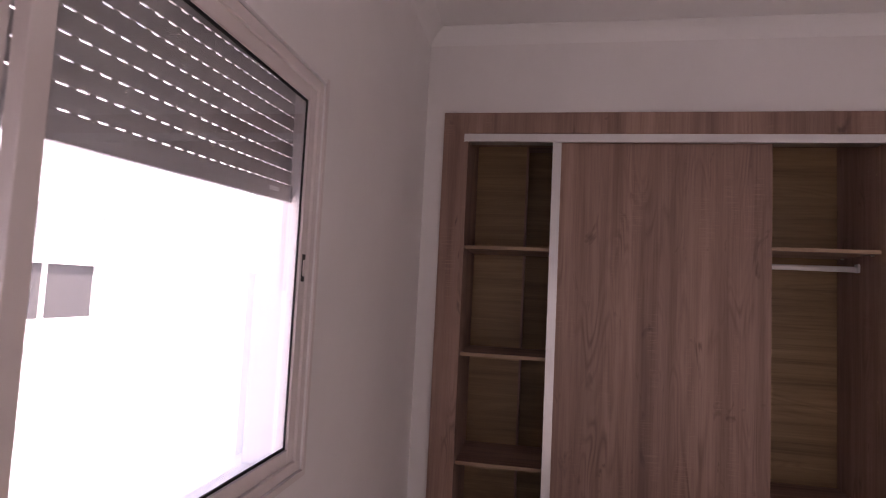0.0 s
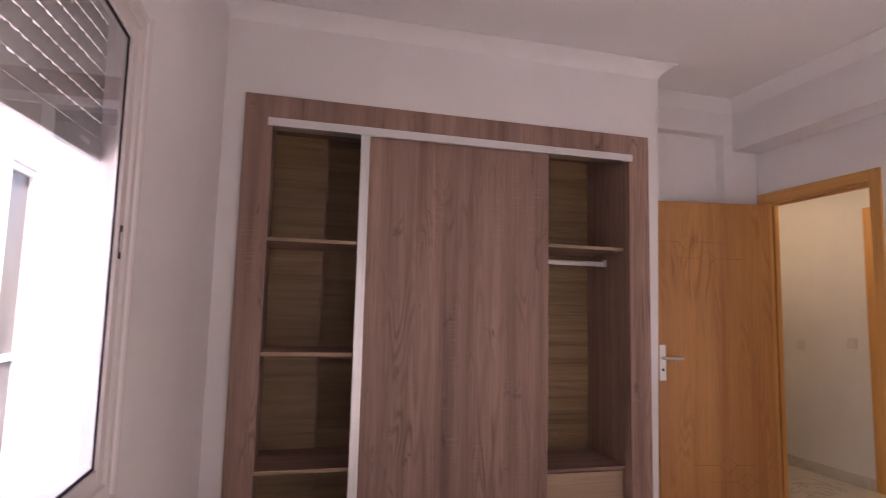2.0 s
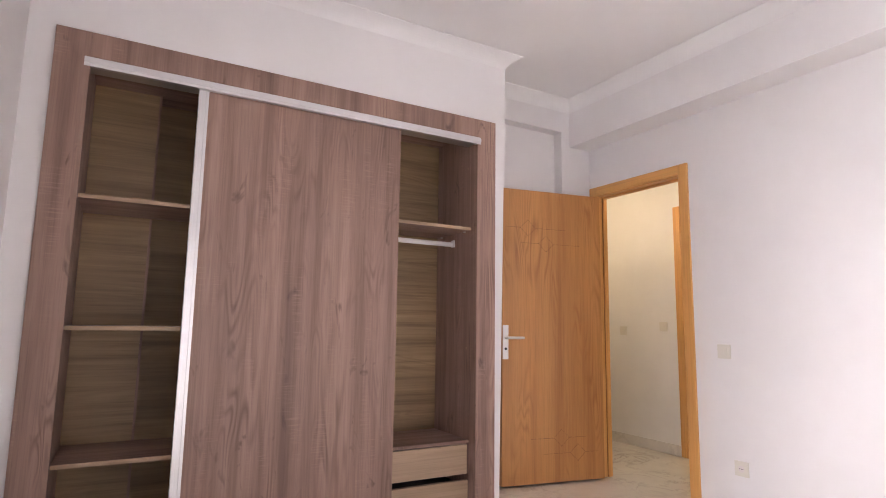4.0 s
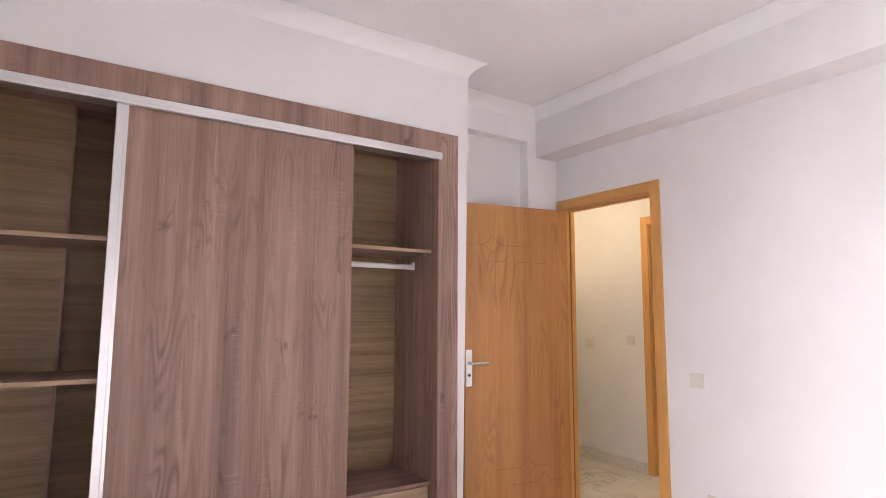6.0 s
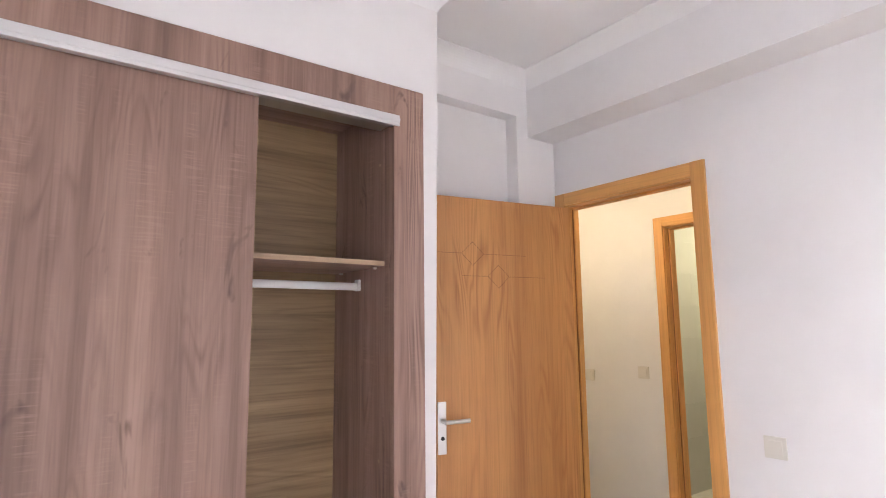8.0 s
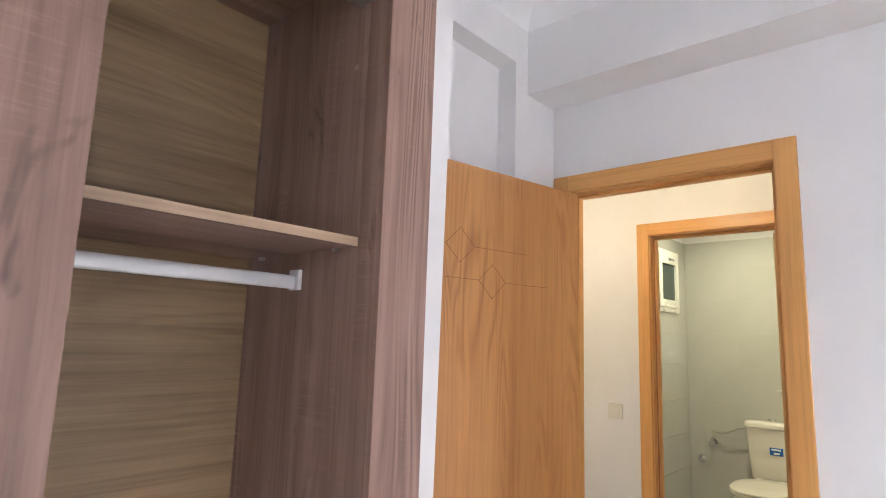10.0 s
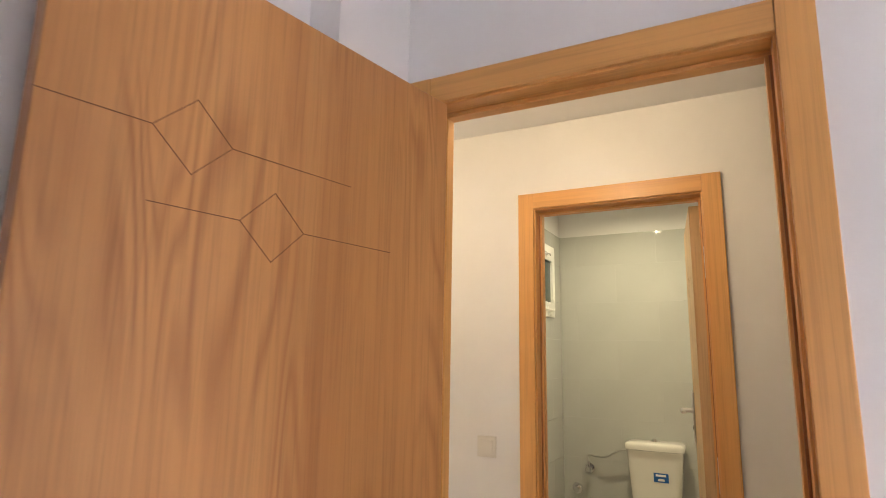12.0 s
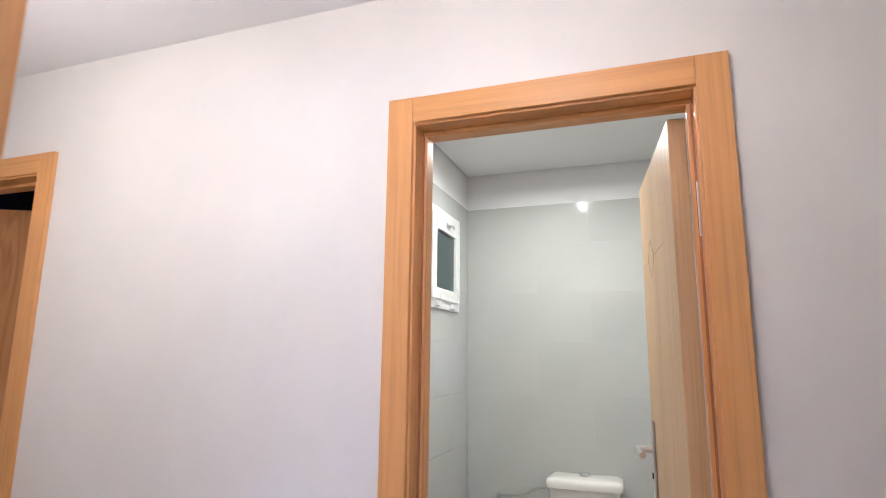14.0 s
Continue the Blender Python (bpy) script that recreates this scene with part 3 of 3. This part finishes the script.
def sash(y0, y1, x0, x1, latch_y):
    z0, z1, w = WZ0 + fw, WZ1 - fw, 0.040
    s = part("sash", box(B(), x0, x1, y1 - w, y1, z0, z1, 0.002), M_LACQ, win)
    part("stile", box(B(), x0, x1, y0, y0 + w, z0, z1, 0.002), M_LACQ, s)
    part("rail_top", box(B(), x0 + 0.001, x1 - 0.001, y0 + w, y1 - w, z1 - w, z1, 0.002), M_LACQ, s)
    part("rail_bottom", box(B(), x0 + 0.001, x1 - 0.001, y0 + w, y1 - w, z0, z0 + w, 0.002), M_LACQ, s)
    xm = (x0 + x1) / 2
    g = part("pane", box(B(), xm - 0.003, xm + 0.003, y0 + w + 0.001, y1 - w - 0.001, z0 + w + 0.001, z1 - w - 0.001), M_GLASS, s, "clear window glass")
    g.visible_shadow = False
    k = 0.007
    bm = B()
    box(bm, x1 - 0.014, x1 - 0.008, y1 - w - k, y1 - w, z0 + w, z1 - w)
    box(bm, x1 - 0.014, x1 - 0.008, y0 + w, y0 + w + k, z0 + w, z1 - w)
    box(bm, x1 - 0.014, x1 - 0.008, y0 + w + k, y1 - w - k, z1 - w - k, z1 - w)
    box(bm, x1 - 0.014, x1 - 0.008, y0 + w + k, y1 - w - k, z0 + w, z0 + w + k)
    part("glazing_seal", bm, M_GASKET, s, "black rubber glazing seal")
    if latch_y:
        bm = B()
        box(bm, x1, x1 + 0.0015, latch_y - 0.010, latch_y + 0.010, 1.366, 1.442, 0.0005)
        lt = part("latch", bm, M_GASKET, s, "dark recessed latch")
        part("latch_grip", box(B(), x1 + 0.0015, x1 + 0.004, latch_y - 0.006, latch_y + 0.006, 1.381, 1.427, 0.001), M_LACQ, lt)
    return s


sash(-0.692, WY1 - fw, -1.624, -1.598, WY1 - fw - 0.020)
sash(WY0 + fw, -0.694, -1.653, -1.627, 0)
# panel over the shutter's roll
part("shutter_box", box(B(), -1.76, XW + 0.003, WY0 - 0.02, WY1 + 0.02, WZ1 + 0.004, WZ1 + 0.262, 0.002), M_WALL, win, "flush white shutter-box cover")

# roller shutter: slats with rows of light slots between them
sh = thing("roller_shutter", (-1.674, 0, 1.6), "grey roller shutter lowered part way, with slotted light rows", "shutter")
HANG = Vector((-1.674, 0.25, 1.60))
sh.matrix_world = Matrix.Translation(HANG) @ Matrix.Rotation(radians(2.6), 4, 'X') @ Matrix.Translation(-HANG)
SY0, SY1 = WY0 + 0.012, WY1 - 0.012
SZ0, PITCH = 1.604, 0.0395


def slat_mesh():
    bm = B()
    pr = [(-0.0028, 0.0018), (-0.0039, 0.012), (-0.0040, 0.020), (-0.0036, 0.029), (-0.0028, 0.0368), (0.0028, 0.0368), (0.0036, 0.029), (0.0040, 0.020), (0.0039, 0.012), (0.0028, 0.0018)]
    loft(bm, [[(x, y, z) for x, z in pr] for y in (SY0, SY1)])
    y = SY0
    while y < SY1:
        box(bm, -0.0020, 0.0020, y, y + 0.016, -0.0028, 0.0031)
        y += 0.040
    me = bpy.data.meshes.new("slat")
    bm.to_mesh(me)
    bm.free()
    me.materials.append(M_SHUT)
    return me


SLAT = slat_mesh()
for i in range(1, 12):
    o = new("slat", SLAT)
    o.parent = sh
    o.location = (-1.674, 0.006 * (i % 2), SZ0 + PITCH * i)
bot = part("bottom_bar", box(B(), -1.682, -1.666, SY0, SY1, SZ0 - 0.012, SZ0 + 0.0365, 0.003), M_SHUT, sh)
part("maker_sticker", box(B(), -1.6658, -1.6655, SY1 - 0.14, SY1 - 0.085, SZ0 + 0.010, SZ0 + 0.022), M_WHITE, bot, "tiny printed maker's mark")
part("guide", box(B(), -1.695, -1.657, WY1 - 0.012, WY1, WZ0, WZ1, 0.002), M_LACQ, sh, "pale aluminium guide rail")

# ---- switches and sockets ----
def switch(face, way, y, z, label, round_socket=False, s=0.082):
    t = thing("wall_socket" if round_socket else "light_switch", (face, y, z), label, "socket" if round_socket else "switch")
    t.matrix_world = Matrix()

    def bx(d0, d1, h, b):
        a0, a1 = sorted((face + way * d0, face + way * d1))
        return box(B(), a0, a1, y - h, y + h, z - h, z + h, b)
    part("plate", bx(0.0, 0.008, s / 2, 0.002), M_PLATE, t)
    if round_socket:
        part("well", cyl(B(), (face + way * 0.008, y, z), (face + way * 0.0095, y, z), 0.021, 28), M_PLATE, t, "", 40)
        part("well_floor", cyl(B(), (face + way * 0.0095, y, z), (face + way * 0.0100, y, z), 0.0185, 28), M_LACQ, t, "", 40)
        for dy, dz in ((0, 0.0), (-0.0095, 0.0), (0.0095, 0.0)):
            part("pin_hole", cyl(B(), (face + way * 0.0100, y + dy, z + dz), (face + way * 0.0105, y + dy, z + dz), 0.0026, 10), M_GASKET, t, "dark pin hole", 40)
    else:
        part("rocker", bx(0.008, 0.0115, s / 2 - 0.014, 0.002), M_PLATE, t)
    return t


switch(XE, -1, 0.978, 0.935, "cream plastic light switch on the white wall")
switch(XE, -1, 0.905, 0.290, "cream plastic power socket low on the white wall", True)
switch(XH, -1, 2.294, 1.078, "cream light switch beside the bathroom door")
switch(XH, -1, 2.755, 1.035, "cream light switch on the hall wall")

# ---- bathroom ----
bw = thing("window_2", (4.36, YB1, BWZ0), "small white bathroom window, its frosted glass coloured dark for the unlit outside", "window", "", "structure")
bw.matrix_world = Matrix()
ya, yb = YB1 - 0.012, YB1 + 0.05
f = 0.045
part("frame_side", box(B(), BWX0, BWX0 + f, ya, yb, BWZ0, BWZ1, 0.003), M_PVC, bw)
part("frame_side", box(B(), BWX1 - f, BWX1, ya, yb, BWZ0, BWZ1, 0.003), M_PVC, bw)
part("frame_head", box(B(), BWX0 + f, BWX1 - f, ya, yb, BWZ1 - f, BWZ1, 0.003), M_PVC, bw)
part("frame_sill", box(B(), BWX0 + f, BWX1 - f, ya, yb, BWZ0, BWZ0 + f, 0.003), M_PVC, bw)
s0, s1, t0, t1, g = BWX0 + f - 0.006, BWX1 - f + 0.006, BWZ0 + f - 0.004, BWZ1 - f + 0.006, 0.052
bs = part("sash", box(B(), s0, s0 + g, ya - 0.014, ya + 0.02, t0, t1, 0.003), M_PVC, bw)
part("stile", box(B(), s1 - g, s1, ya - 0.014, ya + 0.02, t0, t1, 0.003), M_PVC, bs)
part("rail_top", box(B(), s0 + g, s1 - g, ya - 0.0135, ya + 0.02, t1 - g - 0.02, t1, 0.003), M_PVC, bs)
part("rail_bottom", box(B(), s0 + g, s1 - g, ya - 0.0135, ya + 0.02, t0, t0 + g, 0.003), M_PVC, bs)
part("pane", box(B(), s0 + g, s1 - g, ya + 0.002, ya + 0.008, t0 + g, t1 - g - 0.02), M_DARKGLASS, bs, "frosted pane coloured dark for the unlit outside")
bm = B()
xm = (s0 + s1) / 2
box(bm, xm - 0.03, xm + 0.03, ya - 0.022, ya - 0.014, t1 - 0.045, t1 - 0.025, 0.002)
tube(bm, [(xm - 0.02, ya - 0.024, t1 - 0.035), (xm + 0.01, ya - 0.04, t1 - 0.040), (xm + 0.035, ya - 0.035, t1 - 0.045)], 0.005)
part("catch", bm, M_CHROME, bs, "small chrome catch", 40)
for x in (s0 + 0.09, s1 - 0.09):
    part("hinge", box(B(), x - 0.025, x + 0.025, ya - 0.020, ya - 0.001, BWZ0 + 0.008, BWZ0 + 0.030, 0.002), M_PVC, bw)
# unseen near-black sheet, added as the darkness behind the pane
struct("window_dark_sheet", box(B(), BWX0 - 0.1, BWX1 + 0.1, YB1 + 0.16, YB1 + 0.2, BWZ0 - 0.1, BWZ1 + 0.1), M_SHADE, "added near-black sheet standing in for darkness behind the bathroom window", "wall")

# toilet
TY = 1.862
wc = thing("toilet", (4.45, TY, 0), "white ceramic close-coupled toilet with its lid down", "toilet")
wc.matrix_world = Matrix.Translation((XB1 - 4.88, 0, 0.10))


def rrect(cx, cy, z, hx, hy, p=6.0):
    return oval(cx, cy, z, hx, hy, 36, p)


bm = B()
loft(bm, [rrect(4.765, TY, z, hx, hy, 7) for z, hx, hy in ((0.42, 0.070, 0.125), (0.44, 0.082, 0.136), (0.60, 0.090, 0.150), (0.765, 0.096, 0.162), (0.785, 0.097, 0.163))])
part("cistern", bm, M_CERAM, wc, "", 40)
bm = B()
loft(bm, [rrect(4.763, TY, z, hx, hy, 6) for z, hx, hy in ((0.785, 0.098, 0.165), (0.789, 0.108, 0.174), (0.812, 0.110, 0.176), (0.826, 0.102, 0.168), (0.832, 0.080, 0.145), (0.834, 0.02, 0.05))])
part("cistern_lid", bm, M_CERAM, wc, "", 50)
bm = B()
cyl(bm, (4.76, TY, 0.832), (4.76, TY, 0.841), 0.030, 28)
cyl(bm, (4.76, TY, 0.841), (4.76, TY, 0.849), 0.023, 28, 0.019)
part("flush_button", bm, M_CHROME, wc, "round chrome flush button", 40)
st = part("sticker", box(B(), 4.6705, 4.6725, TY - 0.078, TY + 0.006, 0.612, 0.664), M_BLUE, wc, "blue maker's sticker")
part("print_bar", box(B(), 4.6695, 4.6703, TY - 0.064, TY - 0.006, 0.645, 0.657), M_WHITE, st, "white unreadable print")
part("print_bar", box(B(), 4.6695, 4.6703, TY - 0.056, TY - 0.018, 0.619, 0.632), M_WHITE, st, "white unreadable print")
bm = B()
rings = []
for z, c, rx, ry in ((0.0, 4.50, 0.20, 0.105), (0.03, 4.50, 0.195, 0.10), (0.12, 4.49, 0.185, 0.095), (0.22, 4.46, 0.20, 0.12), (0.32, 4.43, 0.245, 0.165), (0.38, 4.42, 0.265, 0.18), (0.40, 4.42, 0.265, 0.18)):
    rings.append(oval(c, TY, z, rx, ry, 36, 2.3))
loft(bm, rings)
part("bowl", bm, M_CERAM, wc, "", 60)
part("bowl_shelf", box(B(), 4.58, 4.86, TY - 0.14, TY + 0.14, 0.26, 0.418, 0.02), M_CERAM, wc, "", 50)
bm = B()
loft(bm, [oval(4.405, TY, z, rx, ry, 40, 2.3) for z, rx, ry in ((0.402, 0.255, 0.180), (0.408, 0.262, 0.187), (0.422, 0.262, 0.187), (0.426, 0.255, 0.182))])
part("seat", bm, M_SEAT, wc, "", 50)
bm = B()
loft(bm, [oval(4.405, TY, z, rx, ry, 40, 2.3) for z, rx, ry in ((0.428, 0.256, 0.182), (0.432, 0.263, 0.188), (0.440, 0.260, 0.186), (0.447, 0.235, 0.165), (0.450, 0.12, 0.08))])
part("lid", bm, M_SEAT, wc, "", 50)
for y in (TY - 0.075, TY + 0.075):
    part("lid_hinge", cyl(B(), (4.645, y - 0.02, 0.438), (4.645, y + 0.02, 0.438), 0.011, 14), M_SEAT, wc, "", 40)

# water inlet: valve, hose and capped outlet
VY, VZ = 2.298, 0.715
vl = thing("stop_valve", (XB1, VY, VZ), "chrome stop valve on the grey tiled wall", "valve")
vl.matrix_world = Matrix()
bm = B()
cyl(bm, (XB1, VY, VZ), (XB1 - 0.006, VY, VZ), 0.030, 28)
cyl(bm, (XB1 - 0.006, VY, VZ), (XB1 - 0.05, VY, VZ), 0.013, 18)
cyl(bm, (XB1 - 0.035, VY, VZ), (XB1 - 0.035, VY, VZ + 0.045), 0.010, 18)
part("body", bm, M_CHROME, vl, "", 40)
part("knob", cyl(B(), (XB1 - 0.05, VY, VZ), (XB1 - 0.075, VY, VZ), 0.021, 24, 0.018), M_CHROME, vl, "", 40)
hs = thing("water_hose", (XB1, VY, VZ), "braided steel hose from valve to cistern", "hose")
hs.matrix_world = Matrix()
part("hose", tube(B(), smooth_path([(XB1 - 0.035, VY, VZ + 0.045), (XB1 - 0.035, VY + 0.004, VZ + 0.085), (XB1 - 0.04, VY - 0.05, VZ + 0.085), (XB1 - 0.06, VY - 0.12, VZ + 0.090), (XB1 - 0.07, VY - 0.20, VZ + 0.135), (XB1 - 0.075, VY - 0.27, VZ + 0.150)]), 0.007, 10), M_HOSE, hs, "", 60)
part("hose_nut", cyl(B(), (XB1 - 0.075, VY - 0.255, VZ + 0.149), (XB1 - 0.075, VY - 0.282, VZ + 0.152), 0.012, 8), M_CHROME, hs)
wo = thing("wall_outlet", (XB1, 2.386, 0.578), "capped chrome pipe outlet in the tiled wall", "pipe outlet")
wo.matrix_world = Matrix()
part("flange", cyl(B(), (XB1, 2.386, 0.578), (XB1 - 0.008, 2.386, 0.578), 0.036, 28, 0.033), M_CHROME, wo, "", 40)
part("cap", cyl(B(), (XB1 - 0.008, 2.386, 0.578), (XB1 - 0.035, 2.386, 0.578), 0.020, 20, 0.017), M_CHROME, wo, "", 40)

# ---- ceiling lights ----
def globe_lamp(x, y, z, drop):
    cl = thing("ceiling_light", (x, y, z), "unseen hall ceiling lamp added as a glowing opal globe", "ceiling light", "hall ceiling lamps")
    cl.matrix_world = Matrix()
    part("rose", cyl(B(), (x, y, z), (x, y, z - 0.018), 0.045, 32, 0.036), M_PVC, cl, "", 40)
    part("stem", cyl(B(), (x, y, z - 0.018), (x, y, z - drop + 0.05), 0.012, 16), M_PVC, cl, "", 40)
    zc, rg = z - drop, 0.055
    bm = loft(B(), [oval(x, y, zc - rg * math.cos(a), rg * math.sin(a), rg * math.sin(a), 32) for a in (0.12, 0.4, 0.75, 1.1, 1.57, 2.0, 2.4, 2.75, 2.95)])
    part("globe", bm, M_DOME, cl, "glowing opal globe", 60)


globe_lamp(2.28, 1.80, ZH, 0.16)
# extra globe out of view, added to brighten the left of the hall wall
globe_lamp(2.34, 2.98, ZH, 0.34)
cl = thing("ceiling_spot", (4.10, 1.91, ZB), "small round bathroom ceiling light, switched on", "ceiling light")
cl.matrix_world = Matrix()
part("rim", cyl(B(), (4.10, 1.91, ZB), (4.10, 1.91, ZB - 0.010), 0.029, 32), M_PVC, cl, "", 40)
part("diffuser", cyl(B(), (4.10, 1.91, ZB - 0.010), (4.10, 1.91, ZB - 0.013), 0.022, 32), M_LAMP, cl, "glowing diffuser", 40)

# ---- outside: a white roof terrace between white walls ----
struct("ground", box(B(), -400, -1.77, -400, 400, -0.30, -0.10), M_OUT_GROUND, "pale sunlit terrace floor", "ground")


def outer_window(parent, x, y0, y1, z0, z1, shut, label, bars):
    """A framed window in a wall facing east, its shutter lowered to the height shut."""
    w = part("window", box(B(), x - 0.10, x - 0.04, y0, y1, z0, z0 + 0.06, 0.004), M_PVC, parent, label)
    for y in (y0, y1 - 0.06) + ((y0 + y1) / 2 - 0.03,) * (bars > 0):
        part("frame_bar", box(B(), x - 0.10, x - 0.04, y, y + 0.06, z0 + 0.06, z1, 0.004), M_PVC, w)
    if bars < 0:
        for z in (z0 + (z1 - z0) * 0.34, z1 - 0.06):
            part("frame_bar", box(B(), x - 0.099, x - 0.041, y0 + 0.06, y1 - 0.06, z, z + 0.06, 0.004), M_PVC, w)
    part("pane", box(B(), x - 0.08, x - 0.07, y0 + 0.06, y1 - 0.06, z0 + 0.06, z1 - 0.02), M_OUTGLASS, w, "dim window glass")
    if shut < z1:
        bm = B()
        z = shut
        while z < z1 - 0.02:
            box(bm, x - 0.035, x - 0.015, y0 + 0.01, y1 - 0.01, z, z + 0.052, 0.004)
            z += 0.055
        part("shutter", bm, M_PVC, w, "white slatted shutter half lowered")


fb = thing("neighbour_building", (-7.0, 0, -0.1), "white rendered building across the terrace with a shuttered window", "building")
fb.matrix_world = Matrix()
OW = (4.00, 5.72, 0.70, 2.16)
bm = B()
box(bm, -9.5, -7.0, -9, OW[0], -0.1, 5.2)
box(bm, -9.5, -7.0, OW[1], 14, -0.1, 5.2)
box(bm, -9.5, -7.0, OW[0], OW[1], -0.1, OW[2])
box(bm, -9.5, -7.0, OW[0], OW[1], OW[3], 5.2)
box(bm, -9.5, -7.25, OW[0], OW[1], OW[2], OW[3])
part("wall", bm, M_FACADE, fb)
part("parapet", box(B(), -9.6, -6.92, -9, 14, 5.2, 5.4, 0.01), M_FACADE, fb)
part("ledge", box(B(), -6.99, -6.85, OW[0] - 0.1, OW[1] + 0.1, OW[3] + 0.03, OW[3] + 0.10, 0.01), M_FACADE, fb)
outer_window(fb, -7.0, *OW, 1.45, "white framed window with its shutter half down", 1)
wg = thing("neighbour_wing", (-3.4, 4.0, -0.1), "white rendered building wing with a tall narrow window", "building")
wg.matrix_world = Matrix()
TWN = (3.92, 4.46, -0.08, 2.38)
bm = B()
box(bm, -4.5, -3.4, 3.2, TWN[0], -0.1, 4.6)
box(bm, -4.5, -3.4, TWN[1], 12, -0.1, 4.6)
box(bm, -4.5, -3.4, TWN[0], TWN[1], TWN[3], 4.6)
box(bm, -4.5, -3.65, TWN[0], TWN[1], -0.1, TWN[3])
part("wall", bm, M_FACADE, wg)
part("parapet", box(B(), -4.56, -3.34, 3.14, 12, 4.6, 4.8, 0.01), M_FACADE, wg)
outer_window(wg, -3.4, *TWN, 9.0, "tall white framed window", -1)
pr = thing("outer_pier", (-1.95, 1.6, -0.1), "white rendered pier beside the window", "pier")
pr.matrix_world = Matrix()
part("pier", box(B(), -2.08, -1.771, 1.12, 2.6, -0.1, 4.6, 0.008), M_FACADE, pr)
# ---- bathroom tiling ----
tl = struct("tiling", box(box(B(), XB1 + 0.0012, XB1 + 0.0115, YB0, YB1, 0, 2.2905), XB0, BWX0, YB1 + 0.0012, YB1 + 0.0115, 0, 2.2905), M_GROUT, "pale grey glossy wall tiles with thin joints", "wall tiles")
TH, TW = 0.2595, 0.54
cache = {}


def tile(kind, u0, u1, z0, z1):
    u0, u1 = u0 + 0.0004, u1 - 0.0004
    key = (kind, round(u1 - u0, 3), round(z1 - z0, 3))
    if key not in cache:
        bm = B()
        w, h = (u1 - u0) / 2, (z1 - z0) / 2 - 0.0004
        if kind == "back":
            box(bm, 0, 0.008, -w, w, -h, h)
        else:
            box(bm, -w, w, 0, 0.008, -h, h)
        bmesh.ops.bevel(bm, geom=[e for e in bm.edges], offset=0.0005, segments=1, affect='EDGES')
        me = bpy.data.meshes.new("tile")
        bm.to_mesh(me)
        bm.free()
        me.materials.append(M_TILE)
        cache[key] = me
    o = new("tile", cache[key])
    o.parent = tl
    c = (u0 + u1) / 2
    o.location = (XB1, c, (z0 + z1) / 2) if kind == "back" else (c, YB1, (z0 + z1) / 2)


rows_z = [0.0] + [0.257 + TH * k for k in range(8)] + [2.291]
for r, (z0, z1) in enumerate(zip(rows_z, rows_z[1:])):
    off = 1.817 + (0.0 if r % 2 == 0 else TW / 2)
    ks = [off + TW * k for k in range(-4, 5)]
    cuts = [YB0] + [k for k in ks if YB0 + 0.02 < k < YB1 - 0.02] + [YB1]
    for a, b in zip(cuts, cuts[1:]):
        tile("back", a, b, z0, z1)
    ks = [4.56 + (0.0 if r % 2 == 0 else TW / 2) + TW * k for k in range(-4, 4)]
    cuts = [XB0] + [k for k in ks if XB0 + 0.02 < k < XB1 - 0.02] + [XB1]
    for a, b in zip(cuts, cuts[1:]):
        if z1 <= BWZ0 + 0.001 or z0 >= BWZ1 or b <= BWX0 or a >= BWX1:
            tile("side", a, b, z0, z1)
            continue
        if a < BWX0 - 0.01:
            tile("side", a, BWX0, z0, z1)
        if b > BWX1 + 0.01:
            tile("side", BWX1, b, z0, z1)
        aa, bb = max(a, BWX0), min(b, BWX1)
        if z0 < BWZ0 - 0.01:
            tile("side", aa, bb, z0, BWZ0)
        if z1 > BWZ1 + 0.01:
            tile("side", aa, bb, BWZ1, z1)
